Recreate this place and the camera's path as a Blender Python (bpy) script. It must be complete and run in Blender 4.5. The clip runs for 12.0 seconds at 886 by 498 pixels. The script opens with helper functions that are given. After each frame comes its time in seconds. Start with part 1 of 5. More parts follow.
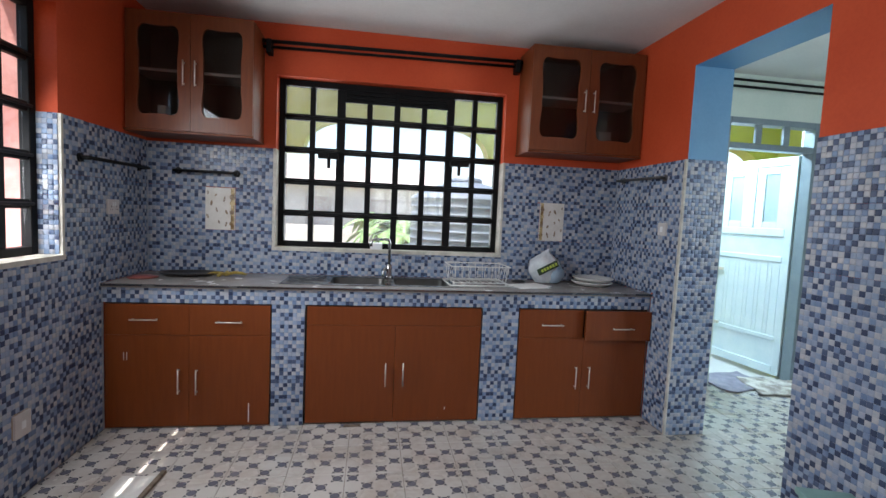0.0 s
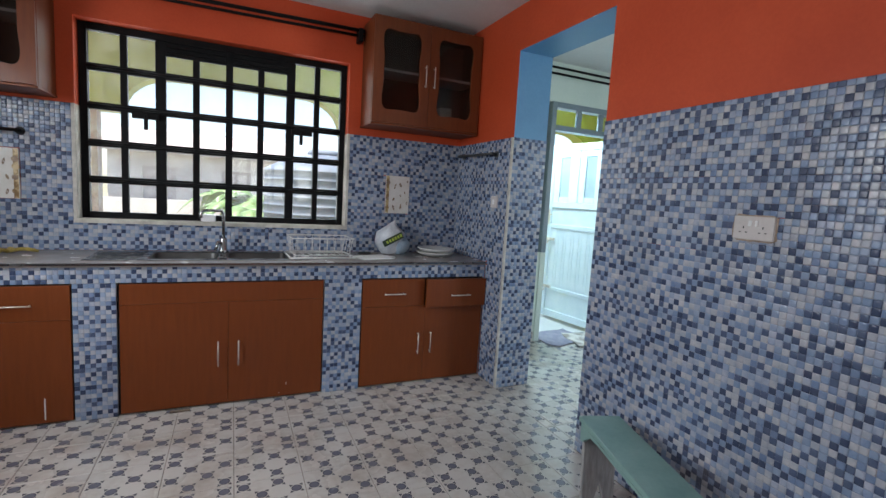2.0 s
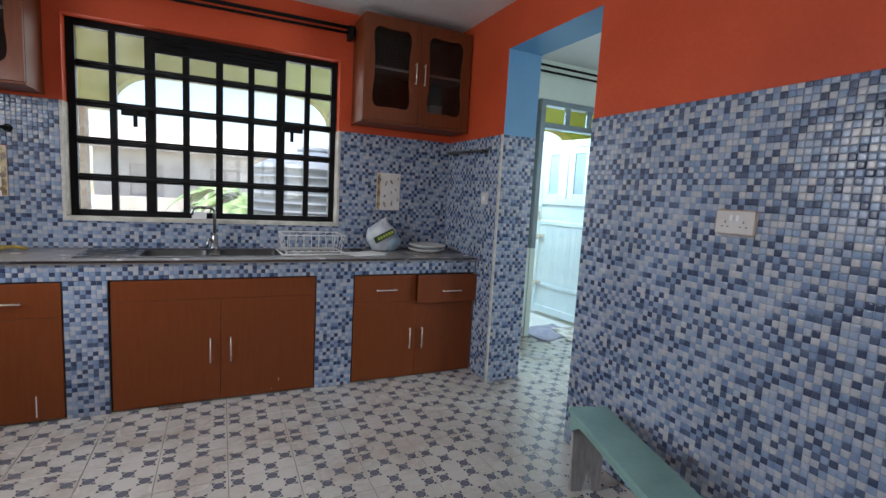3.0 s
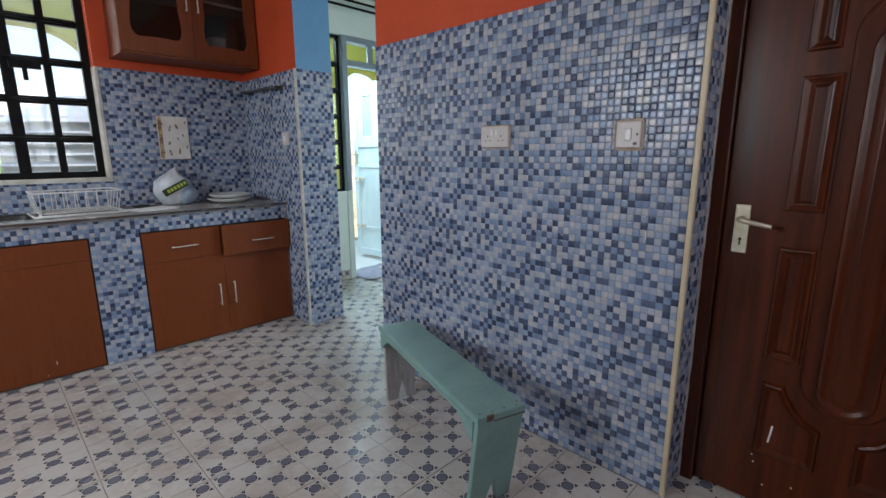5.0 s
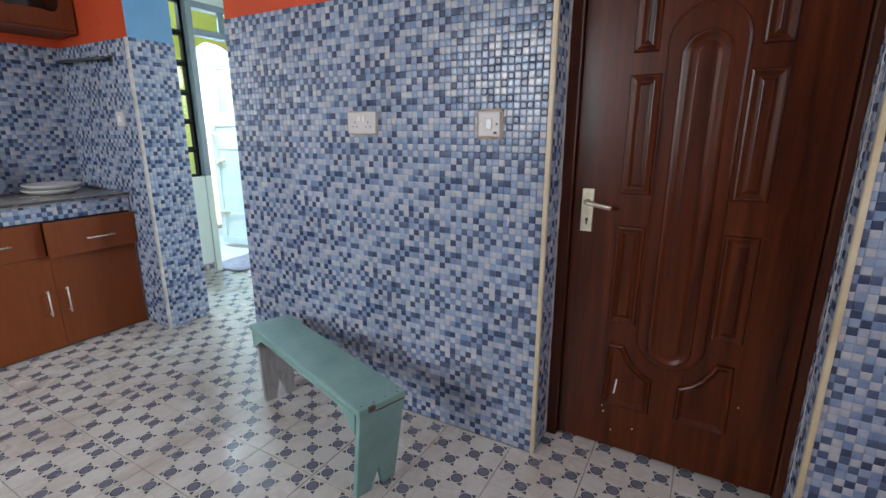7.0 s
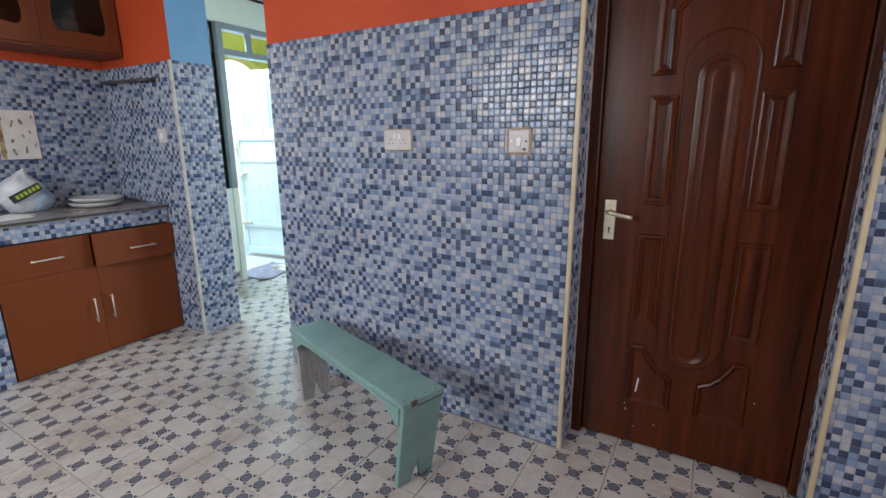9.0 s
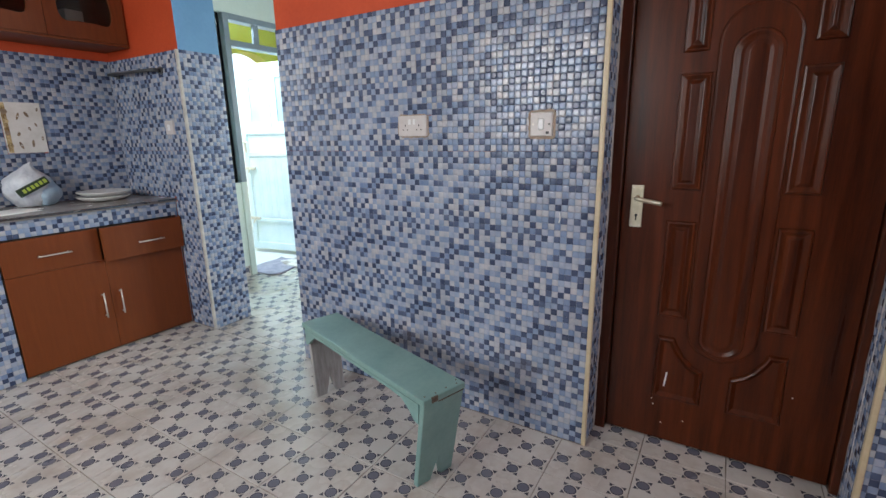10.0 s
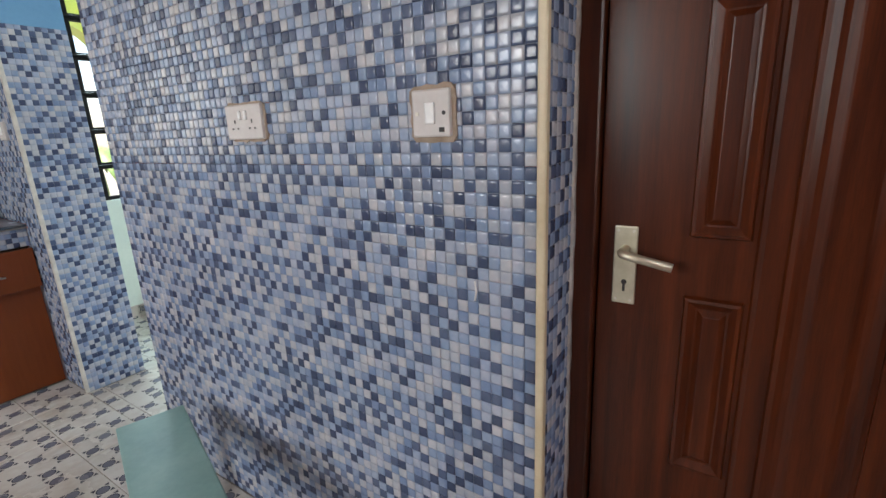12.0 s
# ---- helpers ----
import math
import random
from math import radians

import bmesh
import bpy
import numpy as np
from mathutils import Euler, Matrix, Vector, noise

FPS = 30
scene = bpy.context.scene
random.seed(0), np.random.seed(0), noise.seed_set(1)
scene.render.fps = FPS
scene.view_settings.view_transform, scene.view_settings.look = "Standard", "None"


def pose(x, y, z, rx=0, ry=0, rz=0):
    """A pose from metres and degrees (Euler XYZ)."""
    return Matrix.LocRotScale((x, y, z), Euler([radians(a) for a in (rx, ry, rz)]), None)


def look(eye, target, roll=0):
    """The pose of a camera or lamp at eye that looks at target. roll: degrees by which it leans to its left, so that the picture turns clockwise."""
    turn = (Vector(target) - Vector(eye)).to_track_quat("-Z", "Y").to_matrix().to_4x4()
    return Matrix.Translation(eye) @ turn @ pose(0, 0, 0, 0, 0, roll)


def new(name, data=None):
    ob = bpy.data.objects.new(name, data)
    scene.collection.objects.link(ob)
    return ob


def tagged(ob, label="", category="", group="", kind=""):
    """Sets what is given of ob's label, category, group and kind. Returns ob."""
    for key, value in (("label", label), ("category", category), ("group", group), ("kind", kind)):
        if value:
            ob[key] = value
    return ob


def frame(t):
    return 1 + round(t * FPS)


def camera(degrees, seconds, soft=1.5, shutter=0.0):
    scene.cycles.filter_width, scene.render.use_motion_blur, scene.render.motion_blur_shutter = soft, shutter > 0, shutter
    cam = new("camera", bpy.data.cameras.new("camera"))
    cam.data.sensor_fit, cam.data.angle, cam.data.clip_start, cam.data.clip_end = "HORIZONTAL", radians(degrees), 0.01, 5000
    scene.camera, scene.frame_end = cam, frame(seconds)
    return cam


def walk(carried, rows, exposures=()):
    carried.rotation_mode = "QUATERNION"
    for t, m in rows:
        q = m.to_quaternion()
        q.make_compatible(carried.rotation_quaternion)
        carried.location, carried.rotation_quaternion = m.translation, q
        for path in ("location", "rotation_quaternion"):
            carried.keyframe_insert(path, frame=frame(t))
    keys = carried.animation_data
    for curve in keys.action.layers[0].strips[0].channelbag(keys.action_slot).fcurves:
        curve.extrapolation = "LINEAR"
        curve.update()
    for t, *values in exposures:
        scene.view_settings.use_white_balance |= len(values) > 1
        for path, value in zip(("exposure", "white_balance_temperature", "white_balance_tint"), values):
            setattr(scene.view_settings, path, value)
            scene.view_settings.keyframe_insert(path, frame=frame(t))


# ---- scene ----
cam = camera(87.4, 12.0)
PATH = [
    (0, (0.047, 0.099, 1.382), (0.351, 2.07, 1.231), 2.6),
    (0.5, (0.118, 0.101, 1.324), (0.606, 2.032, 1.149), 2.4),
    (1, (0.187, 0.082, 1.33), (0.836, 1.964, 1.132), 2.7),
    (1.5, (0.224, 0.043, 1.336), (1.009, 1.871, 1.128), 3.2),
    (2, (0.233, 0.011, 1.351), (1.061, 1.818, 1.133), 3.4),
    (2.5, (0.233, -0.018, 1.35), (1.082, 1.78, 1.13), 3.3),
    (2.7, (0.217, -0.02, 1.352), (1.072, 1.774, 1.128), 3.3),
    (4.3, (0.243, -0.043, 1.285), (1.34, 1.6, 0.975), 0.7),
    (4.5, (0.268, -0.066, 1.279), (1.45, 1.509, 0.931), 0.0),
    (5, (0.36, -0.189, 1.238), (1.754, 1.187, 0.835), -0.2),
    (5.5, (0.364, -0.218, 1.253), (1.912, 0.961, 0.792), -0.3),
    (6, (0.372, -0.232, 1.258), (2.015, 0.798, 0.767), -0.1),
    (6.5, (0.393, -0.231, 1.266), (2.069, 0.742, 0.771), -0.1),
    (7, (0.39, -0.202, 1.28), (2.074, 0.755, 0.782), -0.0),
    (7.2, (0.399, -0.2, 1.281), (2.081, 0.757, 0.775), -0.2),
    (8.8, (0.235, -0.153, 1.31), (1.917, 0.83, 0.858), -0.2),
    (9, (0.215, -0.176, 1.308), (1.894, 0.808, 0.849), -0.4),
    (9.5, (0.217, -0.189, 1.279), (1.893, 0.798, 0.813), -0.6),
    (10, (0.25, -0.098, 1.264), (1.912, 0.908, 0.79), -1.0),
    (10.5, (0.344, -0.042, 1.239), (1.962, 1.037, 0.77), -1.5),
    (11, (0.59, 0.001, 1.267), (2.191, 1.102, 0.793), -1.8),
    (11.5, (0.861, -0.047, 1.253), (2.466, 1.043, 0.767), -2.0),
    (12, (1.216, -0.012, 1.275), (2.825, 1.061, 0.764), -2.6),
]
EXPOSURE = [(0.0, 1.40, 6500, 12), (2.5, 1.25, 6480, 12), (4.5, 1.25, 6480, 12), (5.0, 1.30, 6480, 12), (5.5, 1.56, 6450, 12), (7.0, 1.80, 6450, 12),
            (9.5, 1.80, 6750, 13), (11.0, 1.80, 6900, 13), (12.0, 1.84, 7000, 13)]
walk(cam, [(t, look(eye, target, roll)) for t, eye, target, roll in PATH], EXPOSURE)

# ---- world, sun ----
SUN_TRAVEL = Vector((0.320, 0.255, -1.0))
world = bpy.data.worlds.new("world")
scene.world = world
world.use_nodes = True
wn = world.node_tree
sky = wn.nodes.new("ShaderNodeTexSky")
sky.sky_type = "NISHITA"
sky.sun_disc = False
sky.sun_elevation = radians(65)
sky.sun_rotation = math.atan2(-SUN_TRAVEL.x, -SUN_TRAVEL.y)
wn.links.new(sky.outputs["Color"], wn.nodes["Background"].inputs["Color"])
wn.nodes["Background"].inputs["Strength"].default_value = 0.13
sun_data = bpy.data.lights.new("sun", "SUN")
sun_data.energy, sun_data.angle, sun_data.color = 5.0, radians(0.55), (1.0, 0.95, 0.87)
sun = new("sun", sun_data)
sun.matrix_world = look(-SUN_TRAVEL * 20, (0, 0, 0))

# area lamps for the open sky that the windows look onto; two openings are unseen
def sky_lamp(name, eye, target, width, height, watts, colour):
    d = bpy.data.lights.new(name, "AREA")
    d.shape, d.size, d.size_y, d.energy, d.color = "RECTANGLE", width, height, watts, colour
    ob = new(name, d)
    ob.matrix_world = look(eye, target)
    return ob


sky_lamp("skylight_side_window", (-1.745, 1.73, 1.70), (0.3, 1.70, 0.2), 1.36, 1.18, 31, (0.87, 0.955, 1.0))
# added fill from behind the walker, through a window that is never seen
sky_lamp("fill_front_window", (0.85, -1.93, 1.70), (0.95, 2.0, 0.6), 1.5, 1.18, 8, (0.90, 0.96, 1.0))
sky_lamp("skylight_back_window", (0.19, 3.80, 1.70), (0.19, 2.0, 1.55), 1.58, 1.14, 7.5, (0.88, 0.96, 1.0))
sky_lamp("skylight_outer_door", (2.95, 4.50, 2.68), (3.0, 2.6, 0.3), 1.0, 0.4, 38, (0.58, 0.83, 1.0))
# fill at the next room's unseen window, placed to reach the pillar reveal
sky_lamp("fill_next_room", (5.16, 0.2, 1.6), (2.4, 2.4, 0.8), 1.7, 1.3, 32, (0.74, 0.91, 1.0))

# ---- materials ----
def nodes_of(name):
    m = bpy.data.materials.new(name)
    m.use_nodes = True
    return m, m.node_tree.nodes, m.node_tree.links, m.node_tree.nodes["Principled BSDF"]


def surface(name, dark, light, rough=0.5, scale=6.0, fine=80.0, bump=0.15, metal=0.0, stretch=(1, 1, 1), contrast=(0.3, 0.7), spec=0.5, coat=0.0, depth=0.004):
    """Two scales of noise between two tones, with fine relief and varied gloss."""
    m, n, l, b = nodes_of(name)
    tc = n.new("ShaderNodeTexCoord")
    mp = n.new("ShaderNodeMapping")
    mp.inputs["Scale"].default_value = stretch
    l.new(tc.outputs["Object"], mp.inputs["Vector"])
    big = n.new("ShaderNodeTexNoise")
    big.inputs["Scale"].default_value, big.inputs["Detail"].default_value = scale, 6
    small = n.new("ShaderNodeTexNoise")
    small.inputs["Scale"].default_value, small.inputs["Detail"].default_value = fine, 4
    for t in (big, small):
        l.new(mp.outputs["Vector"], t.inputs["Vector"])
    mix = n.new("ShaderNodeMath")
    mix.operation = "MULTIPLY_ADD"
    l.new(small.outputs["Fac"], mix.inputs[0])
    mix.inputs[1].default_value = 0.35
    l.new(big.outputs["Fac"], mix.inputs[2])
    ramp = n.new("ShaderNodeMapRange")
    ramp.inputs["From Min"].default_value, ramp.inputs["From Max"].default_value = contrast[0] + 0.17, contrast[1] + 0.17
    l.new(mix.outputs[0], ramp.inputs["Value"])
    col = n.new("ShaderNodeMix")
    col.data_type = "RGBA"
    col.inputs["A"].default_value, col.inputs["B"].default_value = (*dark, 1), (*light, 1)
    l.new(ramp.outputs[0], col.inputs["Factor"])
    l.new(col.outputs["Result"], b.inputs["Base Color"])
    rr = n.new("ShaderNodeMapRange")
    rr.inputs["To Min"].default_value, rr.inputs["To Max"].default_value = max(0.02, rough - 0.08), min(1, rough + 0.1)
    l.new(big.outputs["Fac"], rr.inputs["Value"])
    l.new(rr.outputs[0], b.inputs["Roughness"])
    b.inputs["Metallic"].default_value = metal
    b.inputs["Specular IOR Level"].default_value = spec
    b.inputs["Coat Weight"].default_value = coat
    b.inputs["Coat Roughness"].default_value = 0.12
    if bump:
        bp = n.new("ShaderNodeBump")
        bp.inputs["Strength"].default_value, bp.inputs["Distance"].default_value = bump, depth
        l.new(mix.outputs[0], bp.inputs["Height"])
        l.new(bp.outputs["Normal"], b.inputs["Normal"])
    return m


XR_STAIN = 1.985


def mosaic_material():
    """Glazed embossed mosaic: pale lilac, grey-blue, blue and navy cells, each with its own shift of tone."""
    m, n, l, b = nodes_of("mosaic_glaze")
    tone = n.new("ShaderNodeAttribute")
    tone.attribute_name = "tone"
    ramp = n.new("ShaderNodeValToRGB")
    ramp.color_ramp.interpolation = "CONSTANT"
    e = ramp.color_ramp.elements
    tones = [(0.0, (0.49, 0.475, 0.49)), (0.12, (0.445, 0.44, 0.47)), (0.24, (0.40, 0.42, 0.495)), (0.34, (0.315, 0.37, 0.475)),
             (0.50, (0.255, 0.32, 0.435)), (0.66, (0.205, 0.265, 0.39)), (0.80, (0.092, 0.118, 0.188)), (0.90, (0.053, 0.070, 0.122))]
    e[0].position, e[0].color = tones[0][0], (*tones[0][1], 1)
    e[1].position, e[1].color = tones[1][0], (*tones[1][1], 1)
    for p, c in tones[2:]:
        k = e.new(p)
        k.color = (*c, 1)
    l.new(tone.outputs["Fac"], ramp.inputs["Fac"])
    tc = n.new("ShaderNodeTexCoord")
    soft = n.new("ShaderNodeTexNoise")
    soft.inputs["Scale"].default_value, soft.inputs["Detail"].default_value = 30, 2
    l.new(tc.outputs["Object"], soft.inputs["Vector"])
    sr = n.new("ShaderNodeMapRange")
    sr.inputs["From Min"].default_value, sr.inputs["From Max"].default_value = 0.3, 0.7
    sr.inputs["To Min"].default_value, sr.inputs["To Max"].default_value = 0.0, 0.6
    l.new(soft.outputs["Fac"], sr.inputs["Value"])
    col = n.new("ShaderNodeMix")
    col.data_type = "RGBA"
    col.blend_type = "MULTIPLY"
    l.new(sr.outputs[0], col.inputs["Factor"])
    info = n.new("ShaderNodeObjectInfo")
    batch = n.new("ShaderNodeHueSaturation")
    span = n.new("ShaderNodeMapRange")
    span.inputs["To Min"].default_value, span.inputs["To Max"].default_value = 0.92, 1.07
    l.new(info.outputs["Random"], span.inputs["Value"])
    l.new(span.outputs[0], batch.inputs["Value"])
    l.new(ramp.outputs["Color"], batch.inputs["Color"])
    l.new(batch.outputs["Color"], col.inputs["A"])
    col.inputs["B"].default_value = (0.51, 0.65, 0.80, 1)
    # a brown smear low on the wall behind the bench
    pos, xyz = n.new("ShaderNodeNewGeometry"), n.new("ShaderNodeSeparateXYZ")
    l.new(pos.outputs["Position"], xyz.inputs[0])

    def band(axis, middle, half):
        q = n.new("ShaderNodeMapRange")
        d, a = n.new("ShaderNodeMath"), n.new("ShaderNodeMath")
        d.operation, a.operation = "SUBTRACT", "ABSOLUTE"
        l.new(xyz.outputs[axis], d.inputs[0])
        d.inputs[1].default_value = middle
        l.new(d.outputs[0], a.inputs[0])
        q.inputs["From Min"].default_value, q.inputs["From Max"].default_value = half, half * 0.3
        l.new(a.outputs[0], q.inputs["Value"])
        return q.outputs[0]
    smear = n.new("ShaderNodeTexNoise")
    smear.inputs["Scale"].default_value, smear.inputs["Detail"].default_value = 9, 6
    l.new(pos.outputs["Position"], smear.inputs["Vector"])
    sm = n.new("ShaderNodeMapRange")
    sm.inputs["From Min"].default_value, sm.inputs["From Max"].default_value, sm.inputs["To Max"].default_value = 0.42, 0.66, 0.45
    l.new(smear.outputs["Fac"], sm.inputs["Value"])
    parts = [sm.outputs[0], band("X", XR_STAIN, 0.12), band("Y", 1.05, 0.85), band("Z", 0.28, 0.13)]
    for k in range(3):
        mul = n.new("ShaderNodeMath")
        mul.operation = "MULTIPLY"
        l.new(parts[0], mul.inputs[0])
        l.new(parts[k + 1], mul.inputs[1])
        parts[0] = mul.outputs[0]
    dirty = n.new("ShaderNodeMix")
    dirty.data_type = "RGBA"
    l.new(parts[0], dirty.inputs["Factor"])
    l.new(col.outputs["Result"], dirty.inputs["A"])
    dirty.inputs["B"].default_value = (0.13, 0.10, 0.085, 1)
    l.new(dirty.outputs["Result"], b.inputs["Base Color"])
    b.inputs["Roughness"].default_value = 0.18
    b.inputs["Specular IOR Level"].default_value = 0.40
    wob = n.new("ShaderNodeTexNoise")
    wob.inputs["Scale"].default_value = 75
    l.new(tc.outputs["Object"], wob.inputs["Vector"])
    bp = n.new("ShaderNodeBump")
    bp.inputs["Strength"].default_value, bp.inputs["Distance"].default_value = 0.10, 0.003
    l.new(wob.outputs["Fac"], bp.inputs["Height"])
    l.new(bp.outputs["Normal"], b.inputs["Normal"])
    return m


def floor_material():
    """Cream ceramic tile with printed blue-grey medallions, each a disc with four corner points."""
    m, n, l, b = nodes_of("printed_floor_tile")

    def math(op, a, c=None, d=None):
        k = n.new("ShaderNodeMath")
        k.operation = op
        for i, v in enumerate((a, c, d)):
            if v is None:
                continue
            if isinstance(v, (int, float)):
                k.inputs[i].default_value = v
            else:
                l.new(v, k.inputs[i])
        return k.outputs[0]
    tc, sep = n.new("ShaderNodeTexCoord"), n.new("ShaderNodeSeparateXYZ")
    l.new(tc.outputs["Object"], sep.inputs[0])
    # a chequer of four by four places on a tile, every second one filled
    step = 0.0737

    def folded(axis):
        return math("MULTIPLY", math("ABSOLUTE", math("SUBTRACT", math("FRACT", math("DIVIDE", math("SUBTRACT", axis, 0.0026), step)), 0.5)), step)

    def place(axis):
        return math("FLOOR", math("DIVIDE", math("SUBTRACT", axis, 0.0026), step))
    dx, dy = folded(sep.outputs["X"]), folded(sep.outputs["Y"])
    r = math("SQRT", math("ADD", math("MULTIPLY", dx, dx), math("MULTIPLY", dy, dy)))
    here = math("LESS_THAN", math("FRACT", math("MULTIPLY", math("ADD", place(sep.outputs["X"]), place(sep.outputs["Y"])), 0.5)), 0.25)
    disc = math("MULTIPLY", here, math("LESS_THAN", r, 0.0232))
    u = math("MULTIPLY", math("ADD", dx, dy), 0.7071)
    v = math("ABSOLUTE", math("MULTIPLY", math("SUBTRACT", dx, dy), 0.7071))
    tip = math("MULTIPLY", math("MULTIPLY", math("GREATER_THAN", u, 0.0272), math("LESS_THAN", u, 0.0435)),
               math("LESS_THAN", v, math("MULTIPLY", math("SUBTRACT", 0.0435, u), 0.62)))
    tip = math("MULTIPLY", tip, here)
    line = math("MAXIMUM", tip, math("MULTIPLY", math("GREATER_THAN", r, 0.0198), disc))
    dirt = n.new("ShaderNodeTexNoise")
    geo = n.new("ShaderNodeNewGeometry")
    l.new(geo.outputs["Position"], dirt.inputs["Vector"])
    dirt.inputs["Scale"].default_value, dirt.inputs["Detail"].default_value = 3.5, 8
    speck = n.new("ShaderNodeTexNoise")
    l.new(geo.outputs["Position"], speck.inputs["Vector"])
    speck.inputs["Scale"].default_value, speck.inputs["Detail"].default_value = 30, 6

    def mixc(fac, a, c):
        k = n.new("ShaderNodeMix")
        k.data_type = "RGBA"
        for nm, v in (("Factor", fac), ("A", a), ("B", c)):
            if isinstance(v, tuple):
                k.inputs[nm].default_value = (*v, 1)
            elif isinstance(v, (int, float)):
                k.inputs[nm].default_value = v
            else:
                l.new(v, k.inputs[nm])
        return k.outputs["Result"]
    stain = n.new("ShaderNodeMapRange")
    stain.inputs["From Min"].default_value, stain.inputs["From Max"].default_value = 0.48, 0.8
    l.new(math("MULTIPLY_ADD", speck.outputs["Fac"], 0.3, math("MULTIPLY", dirt.outputs["Fac"], 0.8)), stain.inputs["Value"])
    cream = mixc(math("MULTIPLY", stain.outputs[0], 0.8), (0.59, 0.555, 0.515), (0.36, 0.28, 0.215))
    body = mixc(math("MULTIPLY", disc, 0.9), cream, (0.105, 0.11, 0.155))
    full = mixc(math("MULTIPLY", line, 0.92), body, (0.038, 0.040, 0.062))
    l.new(full, b.inputs["Base Color"])
    rr = n.new("ShaderNodeMapRange")
    rr.inputs["To Min"].default_value, rr.inputs["To Max"].default_value = 0.15, 0.38
    l.new(dirt.outputs["Fac"], rr.inputs["Value"])
    l.new(rr.outputs[0], b.inputs["Roughness"])
    bp = n.new("ShaderNodeBump")
    bp.inputs["Strength"].default_value, bp.inputs["Distance"].default_value = 0.08, 0.002
    l.new(speck.outputs["Fac"], bp.inputs["Height"])
    l.new(bp.outputs["Normal"], b.inputs["Normal"])
    return m


def glass_material(name, tint=(1, 1, 1), ior=1.45, dust=0.0):
    """Clear glass with a film of dust that scatters the daylight behind it."""
    m, n, l, b = nodes_of(name)
    n.remove(b)
    clear, gloss, facing, mix = n.new("ShaderNodeBsdfTransparent"), n.new("ShaderNodeBsdfGlossy"), n.new("ShaderNodeLayerWeight"), n.new("ShaderNodeMixShader")
    clear.inputs["Color"].default_value = (*tint, 1)
    gloss.inputs["Roughness"].default_value = 0.02
    facing.inputs["Blend"].default_value = 0.5
    power, scaled = n.new("ShaderNodeMath"), n.new("ShaderNodeMath")
    power.operation, scaled.operation = "POWER", "MULTIPLY_ADD"
    power.inputs[1].default_value, scaled.inputs[1].default_value, scaled.inputs[2].default_value = 5.0, 0.9, ((ior - 1) / (ior + 1)) ** 2
    l.new(facing.outputs["Facing"], power.inputs[0])
    l.new(power.outputs[0], scaled.inputs[0])
    l.new(scaled.outputs[0], mix.inputs[0])
    body = clear
    if dust:
        film, veil, spots, amount = n.new("ShaderNodeBsdfTranslucent"), n.new("ShaderNodeMixShader"), n.new("ShaderNodeTexNoise"), n.new("ShaderNodeMapRange")
        tc = n.new("ShaderNodeTexCoord")
        film.inputs["Color"].default_value = (0.86, 0.86, 0.84, 1)
        l.new(tc.outputs["Object"], spots.inputs["Vector"])
        spots.inputs["Scale"].default_value, spots.inputs["Detail"].default_value = 9.0, 5
        amount.inputs["From Min"].default_value, amount.inputs["From Max"].default_value = 0.35, 0.7
        amount.inputs["To Min"].default_value, amount.inputs["To Max"].default_value = dust * 0.5, dust * 1.6
        l.new(spots.outputs["Fac"], amount.inputs["Value"])
        l.new(amount.outputs[0], veil.inputs[0])
        l.new(clear.outputs[0], veil.inputs[1])
        l.new(film.outputs[0], veil.inputs[2])
        body = veil
    l.new(body.outputs[0], mix.inputs[1])
    l.new(gloss.outputs[0], mix.inputs[2])
    l.new(mix.outputs[0], n["Material Output"].inputs["Surface"])
    return m


def wood(name, dark, light, rough, grain=(1, 1, 1), coat=0.0, scale=9, bump=0.08, spec=0.32):
    return surface(name, dark, light, rough, scale, 45, bump, stretch=grain, contrast=(0.25, 0.75), coat=coat, depth=0.002, spec=spec)


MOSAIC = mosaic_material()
FLOOR_TILE = floor_material()
GROUT = surface("blue_grey_grout", (0.22, 0.24, 0.29), (0.36, 0.385, 0.44), 0.7, 20, 200, 0.3)
FLOOR_GROUT = surface("dirty_floor_grout", (0.17, 0.14, 0.115), (0.34, 0.30, 0.26), 0.9, 5, 120, 0.4)
ORANGE = surface("orange_wall_paint", (0.48, 0.060, 0.019), (0.575, 0.084, 0.029), 0.55, 2.2, 60, 0.12, spec=0.25)
BLUE = surface("blue_wall_paint", (0.10, 0.27, 0.46), (0.13, 0.32, 0.52), 0.5, 2.5, 60, 0.1)
PALE = surface("pale_green_wall_paint", (0.60, 0.68, 0.62), (0.70, 0.76, 0.69), 0.55, 2.5, 60, 0.1)
CEILING = surface("white_ceiling_paint", (0.66, 0.65, 0.64), (0.76, 0.755, 0.745), 0.8, 1.6, 50, 0.15)
YELLOW = surface("yellow_green_plaster", (0.52, 0.52, 0.15), (0.60, 0.59, 0.20), 0.7, 3, 60, 0.2)
PINK = surface("pink_red_rough_plaster", (0.47, 0.20, 0.175), (0.61, 0.33, 0.30), 0.85, 4, 30, 0.6, depth=0.02)
SALMON = surface("salmon_plaster", (0.60, 0.40, 0.38), (0.80, 0.70, 0.68), 0.8, 7, 50, 0.3, contrast=(0.35, 0.65))
LIGHT_PLASTER = surface("smeared_light_plaster", (0.26, 0.23, 0.21), (0.58, 0.54, 0.50), 0.75, 16, 70, 0.8, depth=0.006)
CONCRETE = surface("raw_cement", (0.24, 0.23, 0.22), (0.44, 0.42, 0.40), 0.9, 9, 90, 0.6, depth=0.006)
ROUGH_EDGE = surface("smeared_plaster_edge", (0.13, 0.115, 0.12), (0.40, 0.37, 0.37), 0.7, 14, 60, 0.8, stretch=(1, 1, 0.35), depth=0.008)
